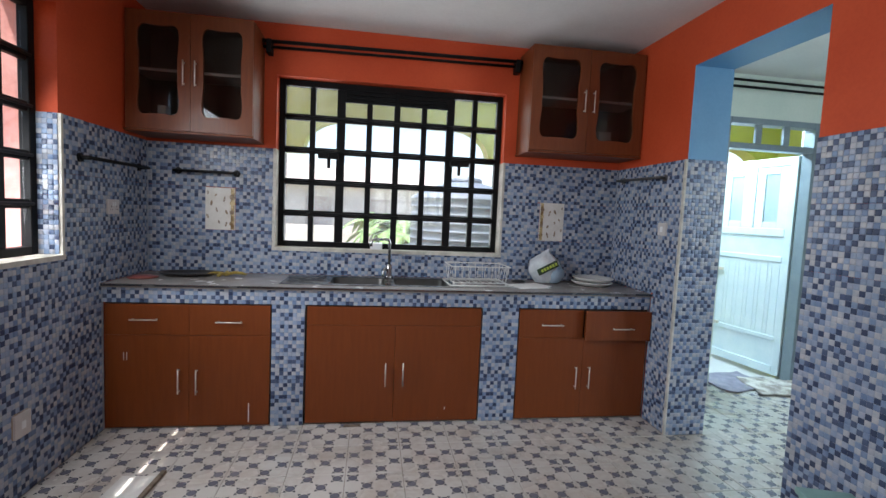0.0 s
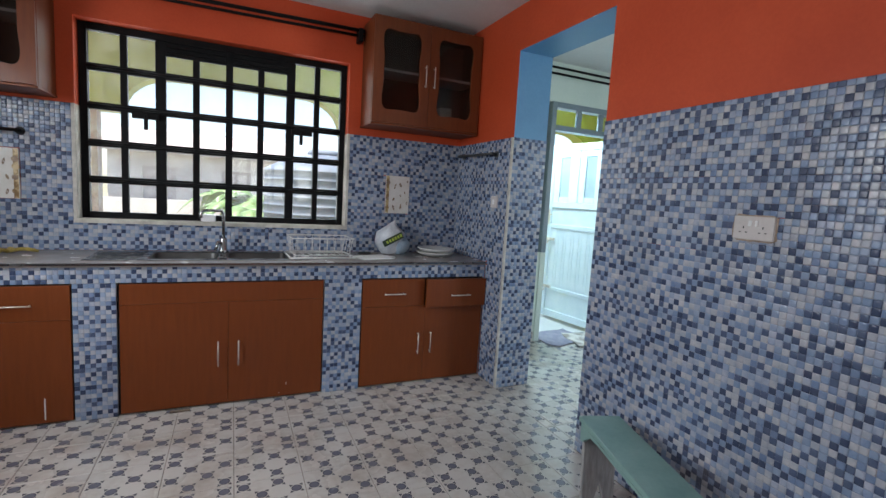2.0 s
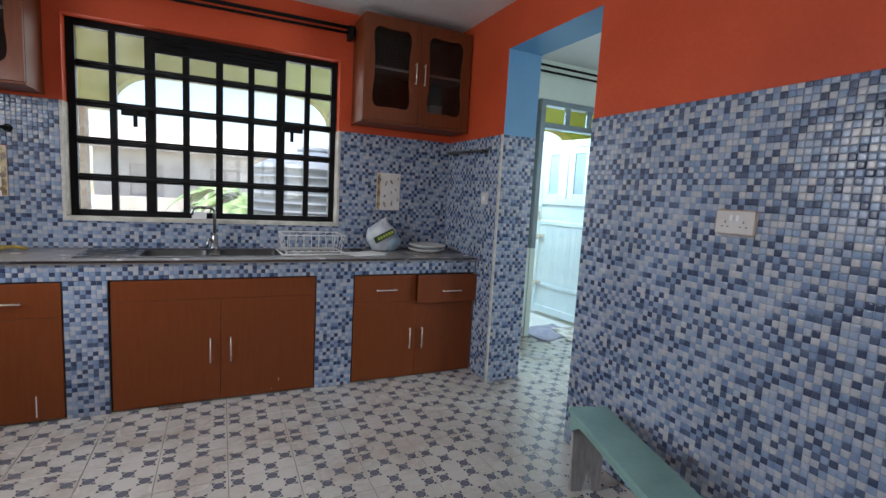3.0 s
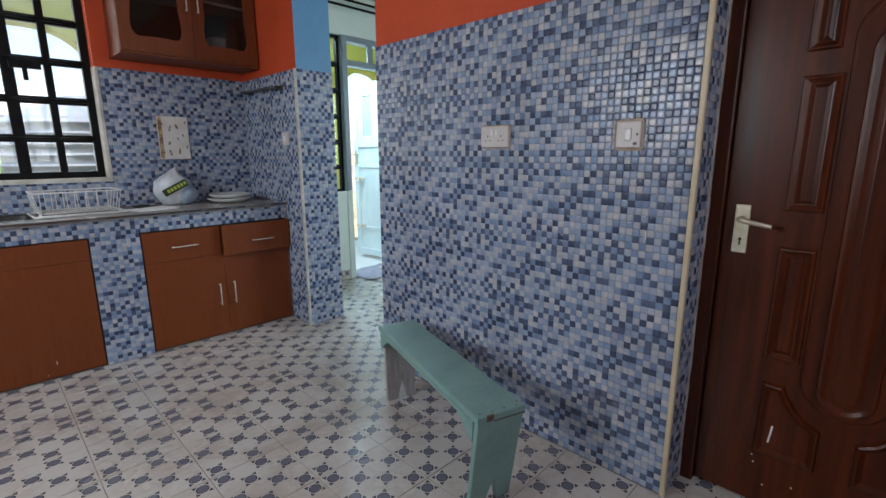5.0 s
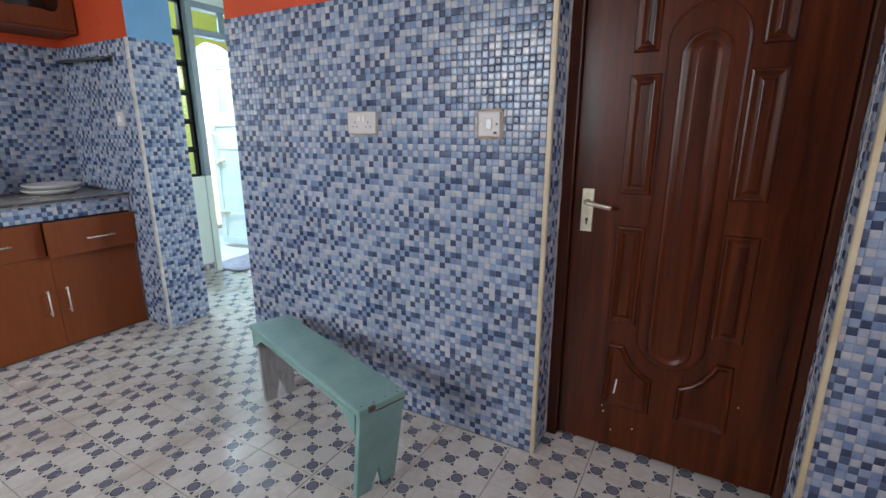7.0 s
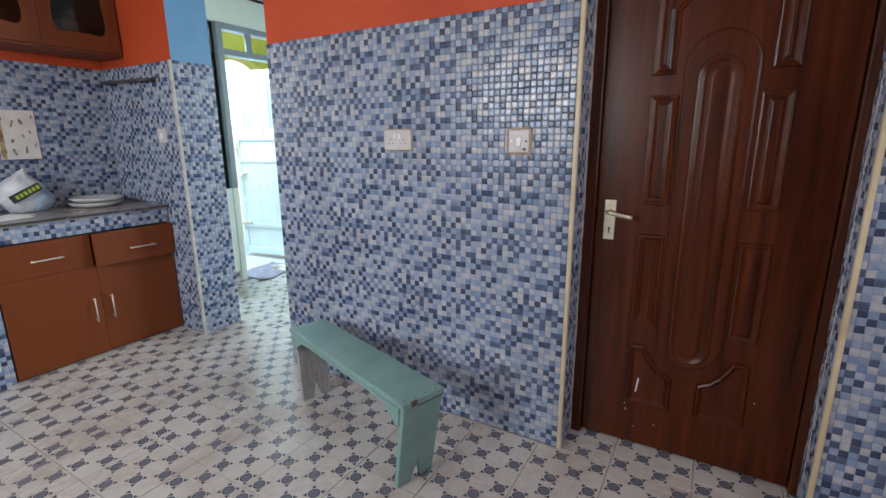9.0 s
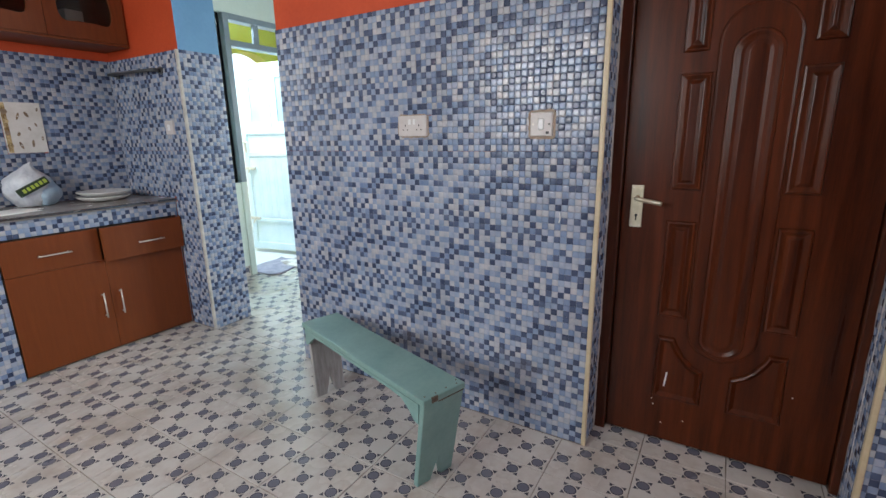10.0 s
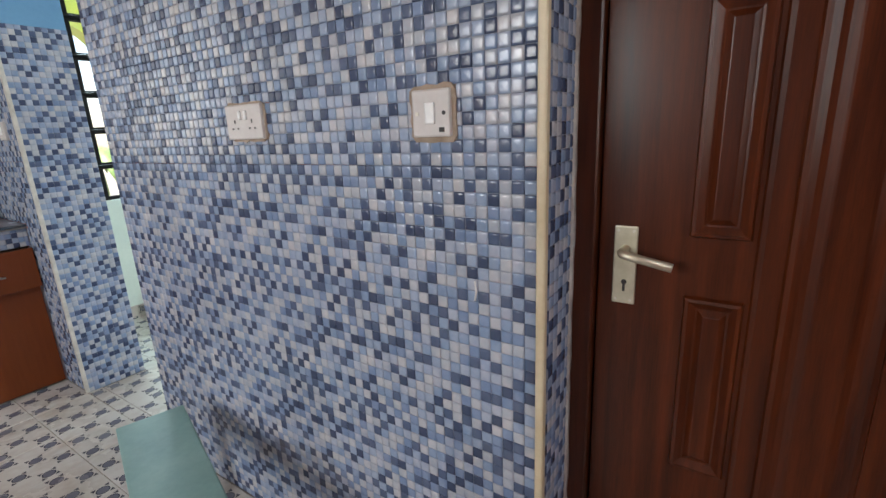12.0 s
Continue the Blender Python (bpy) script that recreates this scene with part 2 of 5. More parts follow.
TRIM = surface("beige_plastic_trim", (0.50, 0.40, 0.25), (0.64, 0.54, 0.37), 0.4, 9, 60, 0.1)
SILL = surface("cream_painted_sill", (0.40, 0.37, 0.32), (0.64, 0.60, 0.53), 0.55, 14, 60, 0.3)
BLACK = surface("black_gloss_steel_paint", (0.005, 0.005, 0.0055), (0.011, 0.0105, 0.011), 0.5, 12, 90, 0.1, spec=0.12)
GREYBLUE = surface("grey_blue_steel_paint", (0.17, 0.215, 0.25), (0.21, 0.26, 0.30), 0.4, 8, 60, 0.1)
WHITEBLUE = surface("pale_blue_steel_paint", (0.63, 0.75, 0.81), (0.73, 0.82, 0.87), 0.35, 6, 60, 0.06)
DARKSTEEL = surface("dark_grey_steel", (0.035, 0.037, 0.040), (0.07, 0.072, 0.075), 0.35, 8, 60, 0.1)
CABINET = wood("red_brown_veneer", (0.158, 0.035, 0.006), (0.192, 0.0435, 0.0075), 0.42, (6, 6, 0.5), coat=0.05)
UPPER = wood("dark_red_brown_veneer", (0.125, 0.030, 0.0085), (0.17, 0.043, 0.012), 0.46, (6, 6, 0.5), coat=0.08)
CARCASS = surface("dark_board_gap", (0.016, 0.009, 0.006), (0.035, 0.018, 0.012), 0.7, 10, 60, 0.1)
DOORWOOD = wood("varnished_mahogany", (0.028, 0.0048, 0.0014), (0.108, 0.0215, 0.0045), 0.31, (10, 10, 0.55), coat=0.03, scale=3.2, spec=0.28)
FRAMEWOOD = wood("dark_varnished_frame", (0.040, 0.0095, 0.0038), (0.090, 0.021, 0.007), 0.36, (10, 10, 0.6), coat=0.2, scale=6)
TEAL = surface("worn_teal_paint", (0.15, 0.275, 0.25), (0.235, 0.385, 0.35), 0.45, 7, 60, 0.2, contrast=(0.2, 0.75))
CHIP_AND_JOINT = wood("chipped_wood_and_dark_joint", (0.07, 0.05, 0.04), (0.16, 0.12, 0.09), 0.8, (8, 1, 8))
WORKTOP = surface("grey_brown_terrazzo", (0.24, 0.215, 0.20), (0.33, 0.30, 0.28), 0.24, 8, 160, 0.05, contrast=(0.2, 0.8))
STEEL = surface("brushed_stainless", (0.16, 0.155, 0.15), (0.27, 0.265, 0.26), 0.25, 5, 200, 0.05, metal=1.0, stretch=(1, 12, 1))
# darker copy of the stainless: the shade inside the bowls is in its colour
SHADEDSTEEL = surface("shade_darkened_stainless", (0.07, 0.068, 0.066), (0.13, 0.127, 0.123), 0.38, 5, 200, 0.05, metal=0.9)
CHROME = surface("worn_chrome", (0.34, 0.34, 0.34), (0.48, 0.48, 0.47), 0.24, 20, 80, 0.03, metal=1.0)
BRASS = surface("pale_brass", (0.52, 0.46, 0.33), (0.66, 0.60, 0.46), 0.38, 20, 90, 0.05, metal=0.7)
NICKEL = surface("satin_nickel", (0.62, 0.57, 0.49), (0.74, 0.69, 0.61), 0.42, 20, 90, 0.05, metal=0.6)
PLASTIC = surface("off_white_plastic", (0.50, 0.46, 0.44), (0.60, 0.56, 0.54), 0.42, 10, 80, 0.05)
WHITE = surface("white_plastic", (0.68, 0.68, 0.68), (0.80, 0.80, 0.80), 0.35, 10, 80, 0.05)
DARK = surface("dark_recess", (0.01, 0.01, 0.01), (0.02, 0.02, 0.02), 0.6, 20, 80, 0.0)
MORTAR = surface("brown_mortar_patch", (0.24, 0.17, 0.12), (0.42, 0.33, 0.26), 0.9, 20, 120, 0.5)
CHALK = surface("white_chalk_mark", (0.6, 0.58, 0.56), (0.8, 0.78, 0.76), 0.9, 30, 100, 0.0)
GLASS = glass_material("window_glass")
DUSTY = glass_material("dusty_window_glass", dust=0.03)
FROSTED = surface("pale_frosted_glass", (0.36, 0.46, 0.54), (0.44, 0.54, 0.61), 0.10, 5, 60, 0.02)
SMOKED = glass_material("smoked_cabinet_glass", (0.66, 0.65, 0.64), 1.35)

# ---- building blocks ----
def finish(bm, smooth=False):
    me = bpy.data.meshes.new("mesh")
    bmesh.ops.recalc_face_normals(bm, faces=bm.faces)
    if smooth:
        for f in bm.faces:
            f.smooth = True
    bm.to_mesh(me)
    bm.free()
    return me


def part(name, bm, material, parent=None, label="", smooth=False):
    """Links a bmesh as one mesh object, under a thing or under a part."""
    me = finish(bm, smooth)
    for m in (material if isinstance(material, (list, tuple)) else [material]):
        me.materials.append(m)
    ob = new(name, me)
    if parent:
        ob.parent = parent
    if label:
        tagged(ob, label)
    return ob


def thing(name, label, category, m=None, group="", kind=""):
    """An empty at the base of a thing that has parts."""
    ob = new(name)
    ob.empty_display_size = 0.05
    if m is not None:
        ob.matrix_world = m
    return tagged(ob, label, category, group, kind)


def block(bm, x0, x1, y0, y1, z0, z1, bevel=0.0, seg=1, m=None, slot=0):
    made = bmesh.ops.create_cube(bm, size=1.0, matrix=Matrix.Translation(((x0 + x1) / 2, (y0 + y1) / 2, (z0 + z1) / 2)) @ Matrix.Diagonal((abs(x1 - x0), abs(y1 - y0), abs(z1 - z0), 1)))
    vs = made["verts"]
    if bevel:
        es = list({e for v in vs for e in v.link_edges})
        out = bmesh.ops.bevel(bm, geom=es, offset=bevel, segments=seg, affect="EDGES", profile=0.6)
        vs = list({v for f in out["faces"] for v in f.verts} | {v for v in vs if v.is_valid})
    if m is not None:
        bmesh.ops.transform(bm, matrix=m, verts=vs)
    if slot:
        for f in {f for v in vs for f in v.link_faces}:
            f.material_index = slot
    return bm


def box(*a, **k):
    return block(bmesh.new(), *a, **k)


def rod(bm, path, r, sides=10, cap=True):
    """A round bar along a line of points."""
    pts = [Vector(p) for p in path]
    rings = []
    up = Vector((0.13, 0.29, 0.95)).normalized()
    for i, p in enumerate(pts):
        d = ((pts[min(i + 1, len(pts) - 1)] - p).normalized() + (p - pts[max(i - 1, 0)]).normalized()).normalized()
        if i == 0:
            up = d.orthogonal().normalized()
        a = (up - d * up.dot(d)).normalized()
        up = a
        b = d.cross(a)
        rings.append([bm.verts.new(p + r * (math.cos(t) * a + math.sin(t) * b)) for t in (2 * math.pi * k / sides for k in range(sides))])
    for q, s in zip(rings, rings[1:]):
        for k in range(sides):
            f = bm.faces.new((q[k], q[(k + 1) % sides], s[(k + 1) % sides], s[k]))
            f.smooth = True
    if cap:
        bm.faces.new(rings[0])
        bm.faces.new(rings[-1])
    return bm


def bend(points, r, n=5):
    """The same line with its corners rounded."""
    pts = [Vector(p) for p in points]
    out = [pts[0]]
    for a, b, c in zip(pts, pts[1:], pts[2:]):
        u, v = (a - b).normalized(), (c - b).normalized()
        for k in range(n + 1):
            t = k / n
            p0, p2 = b + u * r, b + v * r
            out.append(p0 * (1 - t) ** 2 + b * 2 * t * (1 - t) + p2 * t * t)
    out.append(pts[-1])
    return out


def lathe(bm, profile, centre=(0, 0, 0), sides=24, sx=1.0, sy=1.0):
    """A turned body from pairs of radius and height."""
    rings = []
    for r, z in profile:
        rings.append([bm.verts.new((centre[0] + sx * r * math.cos(2 * math.pi * k / sides), centre[1] + sy * r * math.sin(2 * math.pi * k / sides), centre[2] + z)) for k in range(sides)])
    for q, s in zip(rings, rings[1:]):
        for k in range(sides):
            f = bm.faces.new((q[k], q[(k + 1) % sides], s[(k + 1) % sides], s[k]))
            f.smooth = True
    for q in (rings[0], rings[-1]):
        bm.faces.new(q)
    return bm


def pierced(bm, outer, inner, depth, plane):
    """A board with a hole: two closed lines of points (u, v), thickness depth; plane(u, v, w) gives the place."""
    loops = []
    for pts in (outer, inner):
        vs = [bm.verts.new(plane(u, v, 0)) for u, v in pts]
        loops.append([bm.edges.new((vs[i], vs[(i + 1) % len(vs)])) for i in range(len(vs))])
    made = bmesh.ops.triangle_fill(bm, edges=loops[0] + loops[1], use_beauty=True)
    faces = [g for g in made["geom"] if isinstance(g, bmesh.types.BMFace)]
    ext = bmesh.ops.extrude_face_region(bm, geom=faces)
    move = Vector(plane(0, 0, depth)) - Vector(plane(0, 0, 0))
    bmesh.ops.translate(bm, verts=[g for g in ext["geom"] if isinstance(g, bmesh.types.BMVert)], vec=move)
    return bm


def slab_with_holes(bm, axis, a0, a1, b0, b1, c0, c1, holes):
    """A wall from c0 to c1 across its axis ('x' or 'y'), from a0 to a1 along it and b0 to b1 up, with holes (a0, a1, b0, b1) right through."""
    us = sorted({a0, a1, *(v for h in holes for v in h[:2] if a0 < v < a1)})
    vs = sorted({b0, b1, *(v for h in holes for v in h[2:] if b0 < v < b1)})
    for u, u2 in zip(us, us[1:]):
        run = None
        for v, v2 in zip(vs, vs[1:]):
            mu, mv = (u + u2) / 2, (v + v2) / 2
            solid = not any(h[0] < mu < h[1] and h[2] < mv < h[3] for h in holes)
            if solid and run:
                run[1] = v2
            elif solid:
                run = [v, v2]
            if run and (not solid or v2 == vs[-1]):
                if axis == "x":
                    block(bm, c0, c1, u, u2, run[0], run[1])
                else:
                    block(bm, u, u2, c0, c1, run[0], run[1])
                run = None
    return bm


def paint_faces(ob, rule):
    """Picks each face's material slot by its centre and normal."""
    for p in ob.data.polygons:
        p.material_index = rule(p.center, p.normal)


def structure(ob, label, category):
    return tagged(ob, label, category, kind="structure")


# ---- plan, in metres ----
XL, XR = -1.505, 1.985          # tiled faces of the kitchen's side walls
YB, YS = 3.61, -1.75            # tiled back wall, wall behind the walker
TOP = 1.795                     # top of the wall tiles
CEIL = 2.67
OPEN0, OPEN1, LINTEL = 1.92, 2.79, 2.37   # opening into the next room
WALL2 = 2.265                   # far face of that wall
DOOR0, DOOR1, DOORTOP = -0.57, 0.29, 2.06
WIN = (-0.655, 1.03, 1.085, 2.315)        # back window: x0, x1, z0, z1
LWIN = (1.02, 2.705, 1.085, 2.325)        # side window: y0, y1, z0, z1
FY = 3.68                       # end wall of the next room
FWIN = (2.32, 2.945, 0.88, 2.31)
FDOOR = (2.945, 3.87, 0.0, 2.31)
SKIN = 0.009                    # thickness of the wall tiles

# ---- walls, ceiling, floor ----
wall_right = part("wall_right", slab_with_holes(bmesh.new(), "x", YS, 3.84, -0.05, CEIL, XR + SKIN, WALL2,
                  [(OPEN0, OPEN1, -1, LINTEL), (DOOR0, DOOR1, -1, DOORTOP)]), [ORANGE, BLUE, PALE, ROUGH_EDGE])
paint_faces(wall_right, lambda c, n: 2 if n.x > 0.5 else 0 if n.x < -0.5 else 1 if c.y > 1 else 3)
structure(wall_right, "orange painted wall with a blue opening and mosaic tiles below", "wall")
wall_back = part("wall_back", slab_with_holes(bmesh.new(), "y", XL - 0.25, XR + SKIN, -0.05, CEIL, YB + SKIN, 3.84, [WIN]), [ORANGE, YELLOW])
paint_faces(wall_back, lambda c, n: 1 if n.y > 0.5 else 0)
structure(wall_back, "orange painted wall with a barred window and mosaic tiles below", "wall")
wall_left = part("wall_left", slab_with_holes(bmesh.new(), "x", YS, YB + SKIN, -0.05, CEIL, XL - 0.25, XL - SKIN, [LWIN]), [ORANGE, SALMON])
paint_faces(wall_left, lambda c, n: 1 if n.x < -0.5 else 0)
structure(wall_left, "orange painted wall with a barred window and mosaic tiles below", "wall")
wall_front = part("wall_front", slab_with_holes(bmesh.new(), "y", XL - 0.25, 5.0, -0.05, CEIL, YS - 0.2, YS, [(0.05, 1.65, 1.085, 2.315)]), ORANGE)
structure(wall_front, "plain orange painted wall closing the kitchen", "wall")
wall_far = part("wall_far", slab_with_holes(bmesh.new(), "y", WALL2, 5.0, -0.05, CEIL, FY, 3.84,
                [FWIN, (FDOOR[0], FDOOR[1], -1, FDOOR[3])]), [PALE, YELLOW])
paint_faces(wall_far, lambda c, n: 1 if n.y > 0.5 else 0)
structure(wall_far, "pale green painted wall with a doorway and barred window", "wall")
wall_east = part("wall_east", slab_with_holes(bmesh.new(), "x", YS, 3.84, -0.05, CEIL, 5.0, 5.2, [(-0.7, 1.1, 0.9, 2.3)]), PALE)
structure(wall_east, "pale painted wall of the next room", "wall")
ceiling = part("ceiling", box(XL - 0.25, 5.2, YS - 0.2, 3.84, CEIL, CEIL + 0.16), CEILING)
structure(ceiling, "white painted ceiling with soft shading", "ceiling")
floor = part("floor", box(XL - 0.25, 5.2, YS - 0.2, 3.84, -0.2, -0.0035), FLOOR_GROUT)
structure(floor, "cream ceramic floor tiles printed with blue-grey medallions", "floor")

# ---- edge trims ----
def trim(x, y, z0, z1, label, mat=TRIM):
    bm = box(x - 0.009, x + 0.009, y - 0.009, y + 0.009, z0, z1, bevel=0.006, seg=3)
    return structure(part("trim", bm, mat), label, "trim")


trim(XR - 0.001, OPEN1 - 0.001, 0.001, TOP, "cream plastic tile trim on the pillar corner", SILL)
trim(XR - 0.001, DOOR1 - 0.004, 0.001, CEIL - 0.1, "yellowed plastic tile trim beside the brown door")
trim(XR - 0.001, DOOR1 - 0.86 + 0.004, 0.001, CEIL - 0.1, "beige plastic tile trim at the door recess")


# grout in the inner corners of the tiling
for b in ((XL - SKIN, XL + 0.004, YB - 0.004, YB + SKIN, 0.889, TOP), (XR - 0.004, XR + SKIN, YB - 0.004, YB + SKIN, 0.889, TOP), (XL - SKIN, XL + 0.002, 3.045, 3.062, 0.0, 0.866), (XR - 0.002, XR + SKIN, 3.066, 3.075, 0.0, 0.866)):
    structure(part("grout_line", box(*b), GROUT), "blue-grey grout in the tiled corner", "grout")


def window_edging(name, x0, x1, z0, z1, at, axis, sill_depth):
    """Cream bead down both sides of a window below the tiles' top, and the sill board."""
    def put(nm, a0, a1, b0, b1, c0, c1, lab):
        bm = box(a0, a1, b0, b1, c0, c1, bevel=0.0018, seg=2) if axis == "y" else box(b0, b1, a0, a1, c0, c1, bevel=0.0018, seg=2)
        structure(part(nm, bm, SILL), lab, "sill" if nm == "window_sill" else "trim")
    n0, n1 = (at - 0.006, at + 0.012) if axis == "y" else (at - 0.012, at + 0.006)
    s0, s1 = (at - 0.010, at + sill_depth) if axis == "y" else (at - sill_depth, at + 0.010)
    put("trim", x0 - 0.016, x0 + 0.002, n0, n1, z0, TOP, "cream plastic bead beside the barred window")
    put("trim", x1 - 0.002, x1 + 0.016, n0, n1, z0, TOP, "cream plastic bead beside the barred window")
    r0, r1 = (at + 0.0125, at + 0.098) if axis == "y" else (at - 0.098, at - 0.0125)
    if axis == "y":
        put("window_lining", x0 - 0.0005, x0 + 0.004, r0, r1, z0 + 0.0045, TOP, "cream plastered lower window reveal")
        put("window_lining", x1 - 0.004, x1 + 0.0005, r0, r1, z0 + 0.0045, TOP, "cream plastered lower window reveal")
    put("window_sill", x0 - 0.016, x1 + 0.016, s0, s1, z0 - 0.022, z0 + 0.004, "cream painted sill under the barred window")


window_edging("back", *WIN, YB, "y", 0.10)
window_edging("side", *LWIN, XL, "x", 0.11)


# sunlit pink plaster on the outer half of the side window's reveals
for nm, b in (("window_lining", (-1.756, -1.668, LWIN[1] - 0.004, LWIN[1] + 0.001, LWIN[2], LWIN[3])), ("window_lining", (-1.756, -1.668, LWIN[0] - 0.001, LWIN[0] + 0.004, LWIN[2], LWIN[3])),
              ("window_lining", (-1.80, -1.668, LWIN[0] + 0.004, LWIN[1] - 0.004, LWIN[2] - 0.02, LWIN[2] + 0.004))):
    structure(part(nm, box(*b), PINK), "pink rough plaster on the outer window reveal", "reveal")


# ---- steel windows ----
def steel_window(name, cols, rows, width, height, m, label, vents=(), stay=(), glass=GLASS, f=0.045):
    """A black steel casement with its security bars: local x across, z up, y outwards. cols and rows: lines of the bars."""
    w = thing(name, label, "window", m, kind="structure")
    bm = bmesh.new()
    block(bm, 0, f, -0.025, 0.025, 0, height, 0.003)
    block(bm, width - f, width, -0.025, 0.025, 0, height, 0.003)
    block(bm, f, width - f, -0.025, 0.025, 0, f, 0.003)
    block(bm, f, width - f, -0.025, 0.025, height - f, height, 0.003)
    part("window_frame", bm, BLACK, w)
    for c, wide in cols:
        part("mullion", box(c - wide / 2, c + wide / 2, -0.02, 0.018, f, height - f, 0.003), BLACK, w)
    for r in rows:
        part("glazing_bar", box(f, width - f, -0.018, 0.014, r - 0.023, r + 0.023, 0.003), BLACK, w)
        part("security_bar", rod(bmesh.new(), [(f, -0.034, r), (width - f, -0.034, r)], 0.0085, 8), BLACK, w)
    xs = [f] + [c for c, _ in cols] + [width - f]
    zs = [f] + list(rows) + [height - f]
    for x0, x1 in zip(xs, xs[1:]):
        for z0, z1 in zip(zs, zs[1:]):
            g = part("pane", box(x0 + 0.004, x1 - 0.004, 0.003, 0.007, z0 + 0.004, z1 - 0.004), glass, w)
            g.visible_shadow = False
    for x0, x1, z0, z1 in vents:
        v = part("vent", box(x0, x1, -0.022, -0.004, z0, z1, 0.002), BLACK, w, "dark louvred vent plate")
        for k in range(3):
            zz = z0 + (z1 - z0) * (k + 0.7) / 3.4
            part("louvre", box(x0 + 0.012, x1 - 0.012, -0.034, -0.020, zz, zz + 0.009, 0.003), BLACK, v)
    for x, z, side in stay:
        s = part("casement_stay", box(x - 0.075, x + 0.075, -0.06, -0.03, z - 0.024, z + 0.016, 0.005, 2), BLACK, w, "black casement handle")
        part("lever", box(x + side * 0.02 - 0.012, x + side * 0.02 + 0.012, -0.075, -0.06, z - 0.095, z + 0.01, 0.003), BLACK, s)
    return w


WW, WH = WIN[1] - WIN[0], WIN[3] - WIN[2]
COLS = [(0.238, 0.040), (0.445, 0.062), (0.655, 0.042), (0.862, 0.046), (1.07, 0.042), (1.275, 0.060), (1.465, 0.040)]
ROWSW = [0.255, 0.49, 0.725, 0.965]
steel_window("window_1", COLS, ROWSW, WW, WH, pose(WIN[0], 3.735, WIN[2]), "black steel window with a grid of security bars",
             vents=[(0.47, 0.85, 1.095, 1.20), (0.875, 1.25, 1.095, 1.20)], stay=[(0.36, 0.690, 0.3), (1.355, 0.690, -0.3)], glass=DUSTY)
steel_window("window_2", COLS, ROWSW, LWIN[1] - LWIN[0], LWIN[3] - LWIN[2], pose(XL - 0.13, LWIN[0], LWIN[2], 0, 0, 90), "black steel side window with a grid of security bars")
# added window out of view, there for the fill lamp behind the walker
steel_window("added_window_5", COLS[:-1], ROWSW, 1.60, WH, pose(0.05, YS - 0.08, 1.085), "added unseen black steel window in the wall behind")
steel_window("window_3", [(0.31, 0.022)], [0.235 * k for k in range(1, 6)], FWIN[1] - FWIN[0], FWIN[3] - FWIN[2], pose(FWIN[0], FY + 0.06, FWIN[2]),
             "black barred window beside the outer door", f=0.024)
# out of view; its place is picked for the fill lamp's light
steel_window("window_4", [(0.45, 0.03), (0.9, 0.05), (1.35, 0.03)], [0.25 * k for k in range(1, 5)], 1.8, 1.4, pose(5.1, 1.1, 0.9, 0, 0, -90), "unseen black barred window of the next room")

# ---- outdoors ----
GRASS = surface("dry_grass_ground", (0.13, 0.13, 0.065), (0.34, 0.30, 0.21), 0.95, 0.7, 12, 0.6, depth=0.03)
PAVING = surface("pale_veranda_floor", (0.56, 0.55, 0.54), (0.68, 0.67, 0.66), 0.5, 3, 60, 0.2)
BOUNDARY = surface("weathered_pale_wall", (0.46, 0.43, 0.40), (0.66, 0.63, 0.59), 0.9, 1.5, 20, 0.5, depth=0.02)
TANKPLASTIC = surface("dusty_tank_plastic", (0.075, 0.10, 0.14), (0.15, 0.19, 0.25), 0.55, 3, 40, 0.1)
LEAF = surface("banana_leaf", (0.09, 0.17, 0.05), (0.19, 0.30, 0.11), 0.45, 6, 60, 0.2)
ROOFTIN = surface("weathered_roof_sheet", (0.34, 0.29, 0.27), (0.52, 0.48, 0.46), 0.7, 2, 30, 0.3)

ground = part("ground", box(-400, 400, -400, 400, -1.2, -0.2), GRASS)
structure(ground, "dry sandy ground with patchy grass", "ground")
veranda = part("veranda_floor", box(XL - 0.8, 5.20, 3.84, 5.55, -0.2, -0.03), PAVING)
structure(veranda, "pale cement veranda floor outside the door", "floor")
roof = part("veranda_roof", box(XL - 0.8, 5.30, 3.84, 5.75, 2.80, 2.95), YELLOW)
structure(roof, "yellow painted veranda ceiling slab", "ceiling")


def arch_loop(x0, x1, spring, top):
    """Half of an arch's outline, from its left foot over the crown to its right foot."""
    r = 0.40
    pts = [(x0, 0.0)]
    for k in range(9):
        a = math.pi - k / 8 * math.pi / 2
        pts.append((x0 + r + r * math.cos(a), top - (top - spring) + (top - spring) * math.sin(a)))
    for k in range(9):
        a = math.pi / 2 - k / 8 * math.pi / 2
        pts.append((x1 - r + r * math.cos(a), spring + (top - spring) * math.sin(a)))
    pts.append((x1, 0.0))
    return pts


